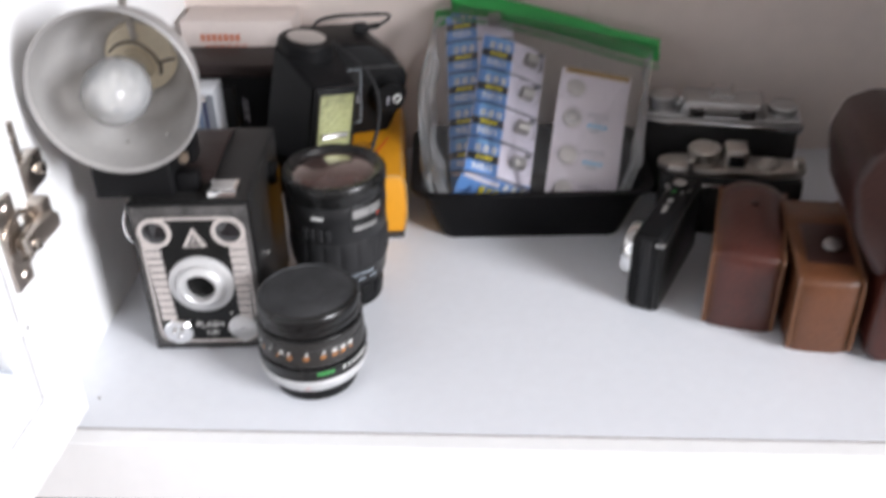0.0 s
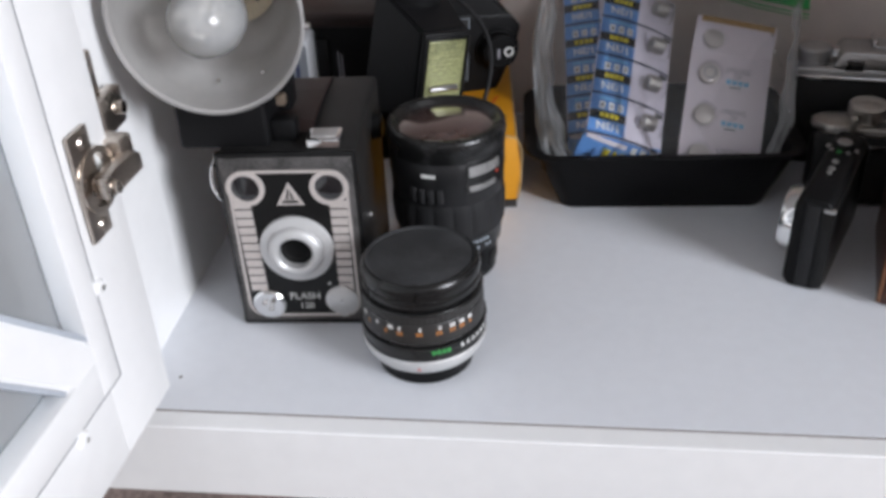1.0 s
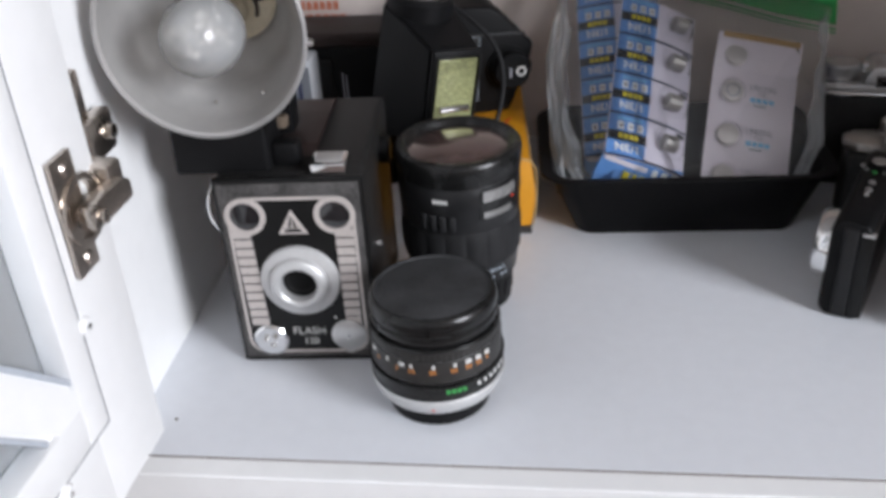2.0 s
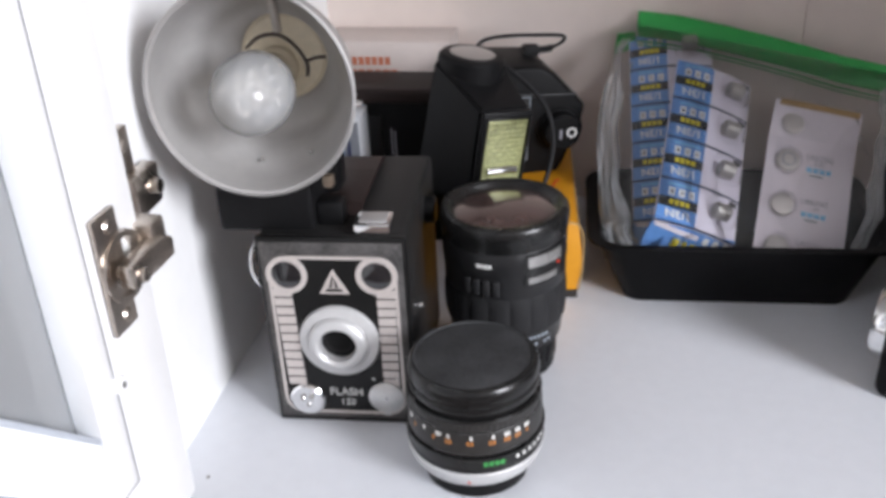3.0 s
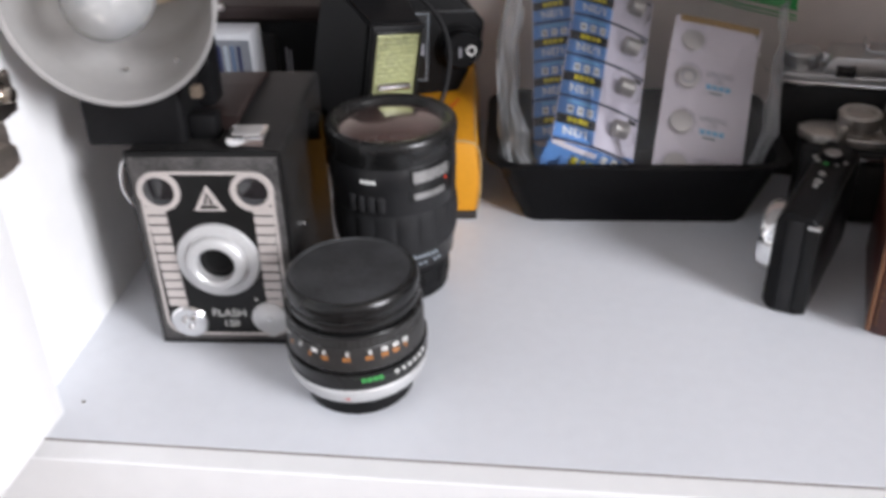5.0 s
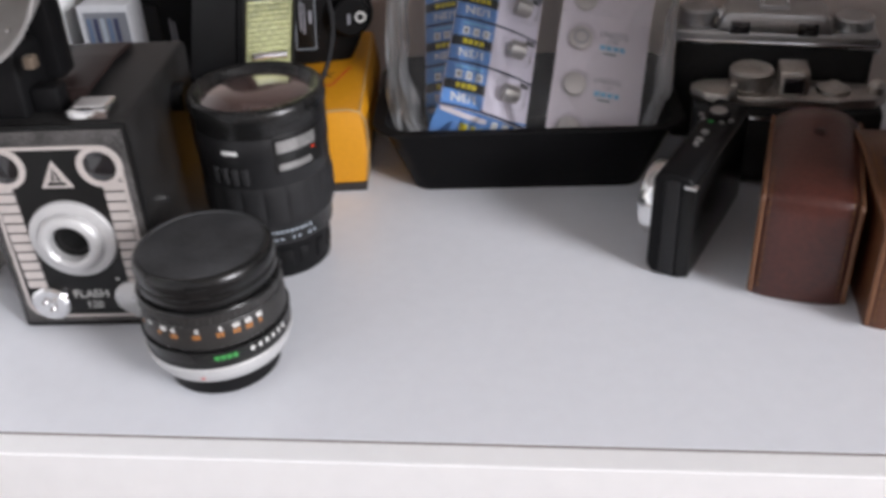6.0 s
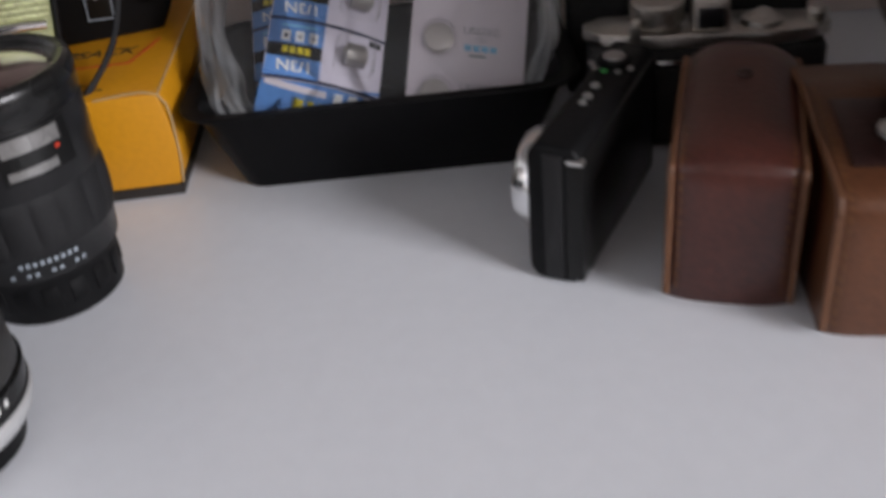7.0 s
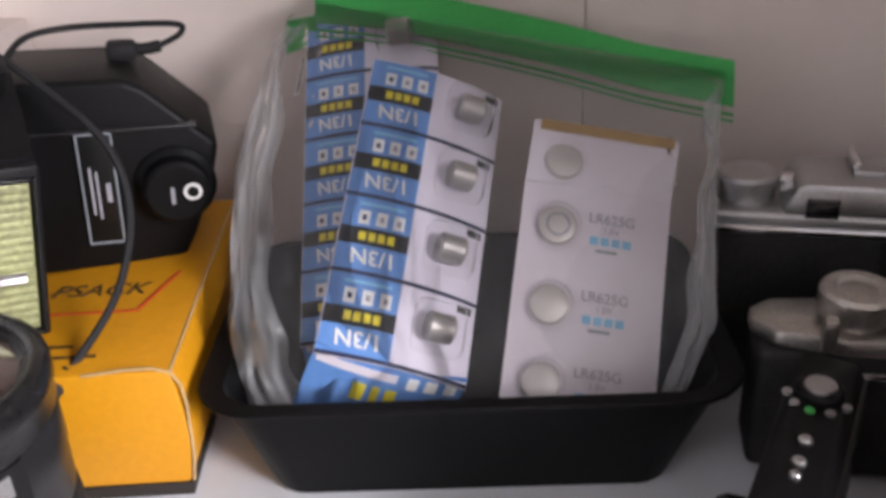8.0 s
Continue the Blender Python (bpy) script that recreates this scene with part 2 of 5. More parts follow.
def lathe(profile, m=None, seg=48, closed=False, bm=None):
    """A profile of (radius, height) turned round z, then moved by m."""
    bm = bm or bmesh.new()
    rings = []
    for r, z in profile:
        if r < 1e-6:
            rings.append([bm.verts.new((0, 0, z))])
        else:
            rings.append([bm.verts.new((r * math.cos(2 * math.pi * i / seg), r * math.sin(2 * math.pi * i / seg), z)) for i in range(seg)])
    pairs = list(zip(rings, rings[1:])) + ([(rings[-1], rings[0])] if closed else [])
    for a, b in pairs:
        for i in range(seg):
            j = (i + 1) % seg
            if len(a) == 1 and len(b) == 1:
                continue
            if len(a) == 1:
                bm.faces.new((a[0], b[i], b[j]))
            elif len(b) == 1:
                bm.faces.new((a[i], b[0], a[j]))
            else:
                bm.faces.new((a[i], b[i], b[j], a[j]))
    if m:
        bmesh.ops.transform(bm, matrix=m, verts=[v for ring in rings for v in ring])
    return bm


def tube(points, radius, seg=8, smooth_steps=6):
    """A round wire through points, glided by Catmull-Rom."""
    pts = [Vector(p) for p in points]
    path = []
    for i in range(len(pts) - 1):
        a, b, c, d = pts[max(0, i - 1)], pts[i], pts[i + 1], pts[min(len(pts) - 1, i + 2)]
        for k in range(smooth_steps):
            t = k / smooth_steps
            path.append(0.5 * (2 * b + (c - a) * t + (2 * a - 5 * b + 4 * c - d) * t * t + (3 * b - a - 3 * c + d) * t ** 3))
    path.append(pts[-1])
    bm = bmesh.new()
    rings, side = [], Vector((0.31, 0.52, 0.79))
    for i, p in enumerate(path):
        d = (path[min(i + 1, len(path) - 1)] - path[max(i - 1, 0)]).normalized()
        side = (side - d * side.dot(d)).normalized()
        up = d.cross(side)
        rings.append([bm.verts.new(p + radius * (math.cos(2 * math.pi * k / seg) * side + math.sin(2 * math.pi * k / seg) * up)) for k in range(seg)])
    for a, b in zip(rings, rings[1:]):
        for k in range(seg):
            bm.faces.new((a[k], a[(k + 1) % seg], b[(k + 1) % seg], b[k]))
    bm.faces.new(rings[0][::-1])
    bm.faces.new(rings[-1])
    return bm


def lettering(name, text, size, mat, m, parent, depth=0.0002, shear=0.0, bow=None, bold=0.0):
    data = bpy.data.curves.new(name, "FONT")
    data.body, data.size, data.extrude, data.shear, data.offset = text, size, depth, shear, bold
    data.align_x, data.align_y = "CENTER", "CENTER"
    tmp = bpy.data.objects.new(name, data)
    mesh = bpy.data.meshes.new_from_object(tmp)
    bpy.data.objects.remove(tmp)
    mesh.transform(m)
    if bow:
        for v in mesh.vertices:
            v.co.z -= bow[1] * (2 * v.co.x / bow[0] - 1) ** 2
    mesh.materials.clear()
    mesh.materials.append(mat)
    ob = new(name, mesh)
    ob.parent = parent
    return ob


def frame_of(origin, x, y):
    """A pose at origin whose x and y axes follow the given directions."""
    x = Vector(x).normalized()
    y = Vector(y)
    y = (y - x * y.dot(x)).normalized()
    z = x.cross(y)
    return Matrix(((x.x, y.x, z.x, origin[0]), (x.y, y.y, z.y, origin[1]), (x.z, y.z, z.z, origin[2]), (0, 0, 0, 1)))


FACE = Matrix.Rotation(radians(90), 4, "X")  # z of a turned shape to the front (-y)


# ---- the cabinet and the room ----
BACK, LEFT, RIGHT, TOP, GROUND = 0.385, -0.019, 0.612, 0.37, -0.049


def structure(name, bm, mat, label, category):
    ob = part(name, bm, mat, None, label, smooth=False)
    return tagged(ob, label, category, kind="structure")


structure("floor", block(-1.6, 3.50, -3.60, 0.55, GROUND - 0.02, GROUND), CARPET, "brown flecked loop-pile carpet on the room floor", "carpet")
structure("cabinet_floor", block(LEFT - 0.02, RIGHT + 0.02, 0.0006, BACK, -0.018, 0.0), LAMINATE, "pale bluish-white laminate floor of the cabinet", "cabinet shelf")
structure("trim_front", block(LEFT - 0.02, RIGHT + 0.02, -0.013, -0.0004, GROUND, -0.0002, 0.0008), PAINT, "white painted front rail along the cabinet floor", "cabinet rail")
structure("trim_joint", block(LEFT - 0.02, RIGHT + 0.02, -0.0004, 0.0006, -0.018, -0.0005), GROOVE, "thin dark joint between rail and cabinet floor", "joint")
structure("wall_left", block(LEFT - 0.018, LEFT, 0.0, BACK, -0.018, TOP + 0.5, 0.0008), PAINT, "white painted side panel of the cabinet", "cabinet side")
# The far side is unseen; its place is chosen for the shade it casts.
structure("wall_right", block(RIGHT, RIGHT + 0.018, 0.0, BACK, -0.018, TOP + 0.5, 0.0008), PAINT, "unseen white far side panel, set close to shade the right back", "cabinet side")
structure("wall_back_1", block(LEFT - 0.018, 0.3337, BACK, BACK + 0.006, GROUND, TOP + 0.5), BACKING, "off-white cabinet back panel with a fine vertical seam", "cabinet back")
structure("wall_back_2", block(0.3343, RIGHT + 0.018, BACK + 0.0006, BACK + 0.006, GROUND, TOP + 0.5), BACKING, "off-white cabinet back panel beside the seam", "cabinet back")
# Unseen walls and ceiling, added to close the room and bounce its light.
structure("wall_north", block(-1.6, 3.50, 0.42, 0.5, GROUND, 2.5), ROOM, "unseen plain plastered wall added behind the cabinet", "wall")
structure("wall_west", block(-1.68, -1.6, -3.60, 0.5, GROUND, 2.5), ROOM, "unseen plain plastered wall added to close the room", "wall")
structure("ceiling", block(-1.7, 3.58, -3.68, 0.5, 2.5, 2.56), ROOM, "unseen plain white ceiling added to close the room", "ceiling")
# Unseen board, added to keep high light off the back of the cabinet.
structure("shade_board", block(LEFT, RIGHT, 0.012, BACK, TOP, TOP + 0.018, 0.0008), PAINT, "unseen white board added above the compartment to shade its back", "shelf")


def holed_wall(name, along, at, lo, hi, gap):
    """An unseen room wall in four blocks round the opening behind a lamp."""
    a, b, c, d = gap
    bm = bmesh.new()
    for p, q, r, s in ((lo, a, GROUND, 2.5), (b, hi, GROUND, 2.5), (a, b, GROUND, c), (a, b, d, 2.5)):
        if along == "y":
            block(at, at + 0.08, p, q, r, s, bm=bm)
        else:
            block(p, q, at, at + 0.08, r, s, bm=bm)
    structure(name, bm, ROOM, "unseen plastered room wall with an opening behind a lamp", "wall")


holed_wall("wall_east", "y", 3.50, -3.60, 0.5, (-2.95, -1.37, 0.62, 2.28))
# The south opening is assumed, to go with the added fill lamp.
holed_wall("wall_south", "x", -3.68, -1.68, 3.58, (-0.4, 1.0, 0.75, 1.95))


def cabinet_door():
    """A glazed door, open a little past the square, hinged on the left side panel."""
    door = thing("cabinet_door", pose(0.0096, -0.0015, 0, 0, 0, -2.9), "open white cabinet door with diagonal glazing bars and glass", "door")
    t, z0, z1, w = 0.019, 0.018, 0.72, 0.40
    part("stile", block(-t, 0, -0.050, 0, z0, z1, 0.0015), PAINT, door)
    part("stile", block(-t, 0, -w, -w + 0.05, z0, z1, 0.0015), PAINT, door)
    part("bottom_rail", block(-t, 0.0002, -w + 0.05, -0.0495, z0, 0.076, 0.0015), PAINT, door)
    part("top_rail", block(-t, 0.0002, -w + 0.05, -0.0495, z1 - 0.05, z1, 0.0015), PAINT, door)
    pane = part("pane", block(-0.0145, -0.0115, -w + 0.051, -0.051, 0.077, z1 - 0.051), PANE, door, "clear grey-blue glass pane", smooth=False)
    pane.visible_shadow = False
    # diagonal bars
    for y, z, up in ((-0.050, 0.069, 1), (-0.200, 0.219, -1), (-0.200, 0.219, 1)):
        d = Vector((0, -0.707, 0.707 * up))
        n = Vector((0, 0.707 * up, 0.707))
        length = 0.212
        bm = bmesh.new()
        a = Vector((0, y, z))
        corners = [a - n * 0.0115, a + n * 0.0115, a + n * 0.0115 + d * length, a - n * 0.0115 + d * length]
        low = [bm.verts.new(c + Vector((-t + 0.002, 0, 0))) for c in corners]
        high = [bm.verts.new(c + Vector((0.0008, 0, 0))) for c in corners]
        bm.faces.new(low), bm.faces.new(high[::-1])
        for i in range(4):
            bm.faces.new((low[i], high[i], high[(i + 1) % 4], low[(i + 1) % 4]))
        bmesh.ops.recalc_face_normals(bm, faces=bm.faces)
        bmesh.ops.bevel(bm, geom=list(bm.edges), offset=0.0025, segments=2, affect="EDGES")
        part("glazing_bar", bm, PAINT, door)
        # Grey-blue strips whose colour gives the shade on the inner chamfer.
        for side in (-1, 1):
            e = a + n * (side * 0.0123) + d * (0.014 if side > 0 else 0.030)
            m = frame_of(e, (1, 0, 0), d)
            bm = block(-0.0112, 0.0002, 0.0, length - 0.03, -0.0012, 0.0012, 0.0004)
            bmesh.ops.transform(bm, matrix=m, verts=bm.verts)
            part("chamfer_shade", bm, SHADED_CHAMFER, door, "grey-blue strip painted as the chamfer's shade along the glass")
    # the bead that holds the glass, standing back from the inner face
    part("glass_bead", block(-0.011, 0.0012, -0.0565, -0.0410, 0.060, z1 - 0.04, 0.0012), PAINT, door)
    part("glass_bead", block(-0.011, 0.0012, -w + 0.052, -0.0568, 0.060, 0.0800, 0.0012), PAINT, door)
    part("bead_joint", block(-0.002, 0.0003, -0.0409, -0.0396, 0.0592, z1 - 0.04), JOINT, door, smooth=False)
    part("bead_joint", block(-0.002, 0.0003, -w + 0.052, -0.0404, 0.0588, 0.0596), JOINT, door, smooth=False)
    for y, z in ((-0.0385, 0.108), (-0.080, 0.056)):
        clip = part("glass_clip", lathe([(0, 0.003), (0.0032, 0.0028), (0.0040, 0.0015), (0.0042, 0)], pose(0.0, y, z, 0, 90, 0), 20), PAINT, door, "white plastic glass clip")
        part("screw", lathe([(0, 0.0036), (0.0013, 0.0035), (0.0015, 0.0025)], pose(0.0, y, z, 0, 90, 0), 12), SATIN, clip, "small steel screw")
    return door


def hinge():
    h = thing("hinge", pose(0.0085, -0.0365, 0.153, 0, 0, -2.9), "nickel-plated concealed hinge screwed to the white door", "hinge")
    # the flange of the cup on the door
    part("cup_flange", block(0.0006, 0.0026, 0.0, 0.0165, -0.0255, 0.0255, 0.0009), NICKEL, h)
    for z in (-0.0195, 0.0195):
        part("screw", lathe([(0, 0.0042), (0.0022, 0.0038), (0.0034, 0.0024)], pose(0, 0.009, z, 0, 90, 0), 16), NICKEL, h)
    part("cup", lathe([(0.0148, 0.0028), (0.0148, 0.0040), (0.0120, 0.0040), (0.0112, -0.006), (0, -0.007)], pose(0, 0.014, 0, 0, 90, 0), 28), NICKEL, h)
    part("arm", prism([(0.006, -0.006), (0.006, 0.004), (0.018, 0.005), (0.034, 0.004), (0.039, 0.001), (0.039, -0.007), (0.020, -0.007)], 0.0045, 0.0115, "x", 0.0012), NICKEL, h)
    part("arm_link", block(-0.010, 0.0075, 0.030, 0.042, -0.011, 0.010, 0.002), NICKEL, h)
    part("link_pin", lathe([(0, 0.014), (0.003, 0.0136), (0.0034, 0.002)], pose(0, 0.012, -0.002, 0, 90, 0), 16), NICKEL, h)
    # the mounting plate on the side panel
    wall = thing("hinge_mounting_plate", pose(LEFT + 0.0002, 0.040, 0.158), "nickel hinge mounting plate screwed to the side panel", "hinge plate")
    part("plate", block(0, 0.0045, -0.0065, 0.0075, -0.028, 0.028, 0.0015), NICKEL, wall)
    part("cross_bar", block(0.0025, 0.010, -0.006, 0.018, -0.014, 0.006, 0.0015), NICKEL, wall)
    part("adjusting_screw", lathe([(0, 0.0135), (0.0035, 0.013), (0.0042, 0.009)], pose(0, 0.011, -0.004, 0, 90, 0), 16), NICKEL, wall)
    part("screw", lathe([(0, 0.0066), (0.0025, 0.006), (0.0034, 0.004)], pose(0, 0, 0.020, 0, 90, 0), 16), NICKEL, wall)


cabinet_door()
hinge()


# ---- the box camera and its flash gun ----
def ring_face(outer, inner, depth):
    return [(inner, 0), (inner, depth), (outer, depth), (outer, 0)]


def box_camera():
    w, d, h = 0.0765, 0.110, 0.1140
    c = thing("box_camera", pose(0.0245, 0.0775, 0, 0, 0, 3.0), "black leatherette box camera with silvered Art Deco face plate", "camera")
    part("body", block(0, w, 0.004, d, 0.0, h, 0.003, 3), LEATHERETTE, c)
    part("front_panel", block(-0.0008, w + 0.0008, 0.0, 0.0045, 0.0, h + 0.0008, 0.0018), BLACK_ENAMEL, c)
    part("front_covering", block(0.0015, w - 0.0015, -0.0004, 0.001, 0.0035, h - 0.002, 0.0002), SCUFFED, c, "scuffed pale-speckled covering")
    y = -0.0006
    # silver outline of the face plate
    x0, x1, z0, z1 = 0.0045, 0.0715, 0.0070, 0.1045

    def rounded(a, b, cc, e, r, k=6):
        pts = []
        for cx, cz, s in ((b - r, e - r, 0), (a + r, e - r, 90), (a + r, cc + r, 180), (b - r, cc + r, 270)):
            for i in range(k + 1):
                t = radians(s + 90 * i / k)
                pts.append((cx + r * math.cos(t), cz + r * math.sin(t)))
        return pts
    outer, inner = rounded(x0, x1, z0, z1, 0.0095), rounded(x0 + 0.0016, x1 - 0.0016, z0 + 0.0016, z1 - 0.0016, 0.008)
    bm = bmesh.new()
    rows = [[bm.verts.new((a, yy, b)) for a, b in pts] for pts, yy in ((outer, y + 0.0006), (outer, y - 0.0006), (inner, y - 0.0006), (inner, y + 0.0004))]
    for r0, r1 in zip(rows, rows[1:]):
        for i in range(len(r0)):
            j = (i + 1) % len(r0)
            bm.faces.new((r0[i], r0[j], r1[j], r1[i]))
    part("face_outline", bm, ALU_PLATE, c, "silvered outline of the face plate")
    part("face_plate", prism(inner, y - 0.0001, y + 0.0008, "y"), BLACK_ENAMEL, c, "black enamelled face plate", smooth=False)
    for x in (0.0145, 0.0612):
        part("finder_ring", lathe(ring_face(0.0108, 0.0080, 0.0012), pose(x, y, 0.0938) @ FACE, 32, True), ALU_PLATE, c)
        part("finder_lens", lathe([(0, 0.0016), (0.005, 0.0012), (0.0080, 0.0003)], pose(x, y, 0.0938) @ FACE, 28), DARK_GLASS, c)
    # the two columns of silver bars
    for side, (a0, b0) in enumerate(((0.0062, 0.0158), (0.0602, 0.0698))):
        for i in range(11):
            t0, t1 = i / 11, (i + 0.80) / 11
            zt, zb = 0.0852 - 0.0605 * t0, 0.0852 - 0.0605 * t1
            slant = (0.0020 if side == 0 else -0.0012) * t0
            part("grille_bar", prism([(a0 + max(0, slant), zb), (b0 + slant, zb), (b0 + slant, zt), (a0 + max(0, slant), zt)], y - 0.0007, y, "y"), ALU_PLATE, c, smooth=False)
    # triangular badge
    def mark(name, points, y0, y1, mat, label=""):
        part(name, prism([(x - 0.0012, z - 0.0024) for x, z in points], y0, y1, "y"), mat, c, label, smooth=False)
    mark("badge", [(0.0320, 0.0855), (0.0475, 0.0855), (0.0398, 0.0995)], y - 0.0008, y, ALU_PLATE, "silver triangular badge")
    for points in ([(0.0350, 0.0868), (0.0446, 0.0868), (0.0436, 0.0886), (0.0360, 0.0886)], [(0.0374, 0.0893), (0.0388, 0.0893), (0.0398, 0.0945), (0.0393, 0.0962)], [(0.0404, 0.0893), (0.0422, 0.0893), (0.0402, 0.0955)]):
        mark("badge_mark", points, y - 0.0010, y - 0.0008, BLACK_INK)
    # taking lens
    part("lens_ring", lathe([(0.0228, 0), (0.0228, 0.0014), (0.0221, 0.0024), (0.0178, 0.0036), (0.0172, 0.0030), (0.0168, 0.0032), (0.0164, 0.0062), (0.0156, 0.0072), (0.0128, 0.0084), (0.0118, 0.0084), (0.0104, 0.0070), (0.0100, 0.0020)], pose(0.0385, y, 0.0545) @ FACE @ Matrix.Scale(0.94, 4), 56), LENS_ALU, c, "satin aluminium lens ring")
    part("lens", lathe([(0.0102, 0.0012), (0.0085, -0.0001), (0.0062, 0.0002), (0.0, 0.0006)], pose(0.0385, y, 0.0545) @ FACE @ Matrix.Scale(0.94, 4), 40), BLACK_DEPTH, c, "deep dark lens opening")
    # flash socket, shutter disc, words
    sock = part("flash_socket", lathe([(0.0098, 0), (0.0098, 0.0020), (0.0085, 0.0032), (0.0060, 0.0030), (0.0, 0.0022)], pose(0.0175, y, 0.0165) @ FACE, 32), CHROME, c, "chromed flash socket")
    for dx, dz in ((-0.0025, 0.001), (0.0022, 0.002), (0.0005, -0.003)):
        part("pin", lathe([(0, 0.0055), (0.0014, 0.005), (0.0017, 0.002)], pose(0.0175 + dx, y, 0.0165 + dz) @ FACE, 12), CHROME, sock)
    disc = part("shutter_disc", lathe([(0.0098, 0), (0.0098, 0.0014), (0.0092, 0.0018), (0.0, 0.0018)], pose(0.0610, y, 0.0185) @ FACE, 36), SATIN, c, "grey shutter time disc")
    part("rivet", lathe([(0, 0.003), (0.001, 0.0027), (0.0014, 0.0016)], pose(0.0610, y, 0.0185) @ FACE, 12), CHROME, disc)
    part("shutter_tab", block(0.0590, 0.0630, y - 0.0012, y - 0.0003, 0.0065, 0.0098, 0.0004), SATIN, c)
    lettering("word", "FLASH", 0.0066, WHITE_INK, pose(0.0390, y - 0.0003, 0.0210) @ FACE, c)
    lettering("word", "120", 0.0058, WHITE_INK, pose(0.0394, y - 0.0003, 0.0143) @ FACE, c)
    for x in (0.0545, 0.0675):
        part("index_dot", lathe([(0, 0.0005), (0.0008, 0.0004), (0.0008, 0)], pose(x, y, 0.0300) @ FACE, 10), WHITE_INK, c)
    # top: finder frame, carrying strap, side fittings
    part("finder_frame", block(0.0505, 0.0690, 0.003, 0.0195, h + 0.0002, h + 0.0065, 0.0012), CHROME, c, "chromed brilliant finder frame")
    part("finder_glass", block(0.0528, 0.0667, 0.006, 0.0170, h + 0.006, h + 0.0072, 0.0004), ALU, c, "ground glass of the finder")
    part("carrying_strap", prism([(0.026, h), (0.034, h + 0.0045), (0.075, h + 0.0055), (0.096, h + 0.0045), (0.106, h), (0.098, h + 0.0012), (0.075, h + 0.0030), (0.036, h + 0.0020)], 0.024, 0.050, "x", 0.0008), BROWN_VINYL, c, "dark leather carrying strap")
    part("catch_bail", tube([(-0.001, 0.006, h - 0.004), (-0.004, 0.003, h - 0.012), (-0.0045, 0.003, h - 0.022), (-0.002, 0.005, h - 0.030)], 0.0011), CHROME, c, "bent chrome wire catch")
    part("side_stud", lathe([(0, 0.004), (0.0018, 0.0035), (0.002, 0)], pose(w, 0.024, 0.062, 0, 90, 0), 14), CHROME, c)
    part("winding_knob", lathe([(0, 0.006), (0.007, 0.006), (0.008, 0.005), (0.008, 0)], pose(w, 0.075, 0.095, 0, 90, 0), 28), BLACK_PLASTIC, c)
    return c


def flash_gun():
    """A bowl reflector with a bulb, on a black battery holder standing on the box camera."""
    g = thing("flash_gun", pose(0.0382, 0.0640, 0.1940, -3, 0, 3.0), "flash gun with spun aluminium bowl reflector and glass bulb", "flash gun")
    bowl = [(0.0484, 0.0010), (0.0492, 0.0000), (0.0484, -0.0010), (0.0470, -0.0014), (0.0447, -0.014), (0.0412, -0.027), (0.0398, -0.0282), (0.0345, -0.041), (0.0300, -0.0462), (0.0286, -0.0468), (0.0240, -0.0508), (0.0160, -0.054), (0.0160, -0.0555),
            (0.0265, -0.0520), (0.0360, -0.0430), (0.0424, -0.029), (0.0460, -0.0145), (0.0482, -0.002)]
    part("reflector", lathe(bowl, FACE, 72, True), ALU, g, "spun aluminium bowl reflector")
    base = part("bulb_base", lathe([(0, -0.0475), (0.0195, -0.0475), (0.0215, -0.0490), (0.0215, -0.0535)], pose(0.004, 0, 0.006) @ FACE, 40), CREAM, g, "cream bakelite bulb base")
    bulb = part("bulb", lathe([(0.0085, -0.045), (0.0100, -0.040), (0.0150, -0.033), (0.0186, -0.022), (0.0192, -0.012), (0.0168, -0.002), (0.0110, 0.0055), (0.0045, 0.0088), (0, 0.0094)], pose(-0.0015, -0.004, -0.0025) @ FACE, 44), BULB, g, "clear glass flash bulb")
    # shredded foil inside the bulb
    bm = bmesh.new()
    rng = random.Random(5)
    for _ in range(420):
        p = Vector((rng.gauss(0, 1), rng.gauss(0, 1), rng.gauss(0, 1))).normalized() * 0.0155 * rng.random() ** 0.4
        pts = [p + Vector((rng.uniform(-0.0017, 0.0017), rng.uniform(-0.0017, 0.0017), rng.uniform(-0.0017, 0.0017))) for _ in range(3)]
        vs = [bm.verts.new(q + Vector((-0.0015, 0.012, -0.0025))) for q in pts]
        bm.faces.new(vs)
    part("bulb_foil", bm, FOIL, bulb, "fine shredded foil", smooth=False)
    part("bulb_holder", lathe([(0.0105, -0.052), (0.0105, -0.041), (0.0090, -0.039)], pose(0.001, 0, 0.001) @ FACE, 28), CREAM, base)
    part("spring_clip", tube([(0.004, 0.030, 0.050), (0.005, 0.036, 0.030), (0.0055, 0.037, 0.020)], 0.0022), OLD_CHROME, g)
    part("spring_wire", tube([(-0.010, 0.035, 0.013), (-0.002, 0.031, 0.019), (0.008, 0.030, 0.020), (0.016, 0.030, 0.014), (0.020, 0.031, 0.006), (0.019, 0.033, 0.000)], 0.0009), WIRE, g)
    part("spring_wire", tube([(0.019, 0.031, 0.007), (0.025, 0.031, 0.009), (0.029, 0.032, 0.009)], 0.0009), WIRE, g)
    for a, r, y in ((-98, 0.0405, 0.0255), (-62, 0.0405, 0.0255)):
        x, z = r * math.cos(radians(a)), r * math.sin(radians(a))
        part("rivet", lathe([(0, 0.0016), (0.001, 0.0013), (0.0014, 0)], pose(x, y, z) @ FACE, 12), CHROME, g)
    part("rim_rivet", lathe([(0, 0.003), (0.0016, 0.0024), (0.002, 0)], pose(0.0484, 0.004, -0.006, 0, 90, 0), 14), CHROME, g)
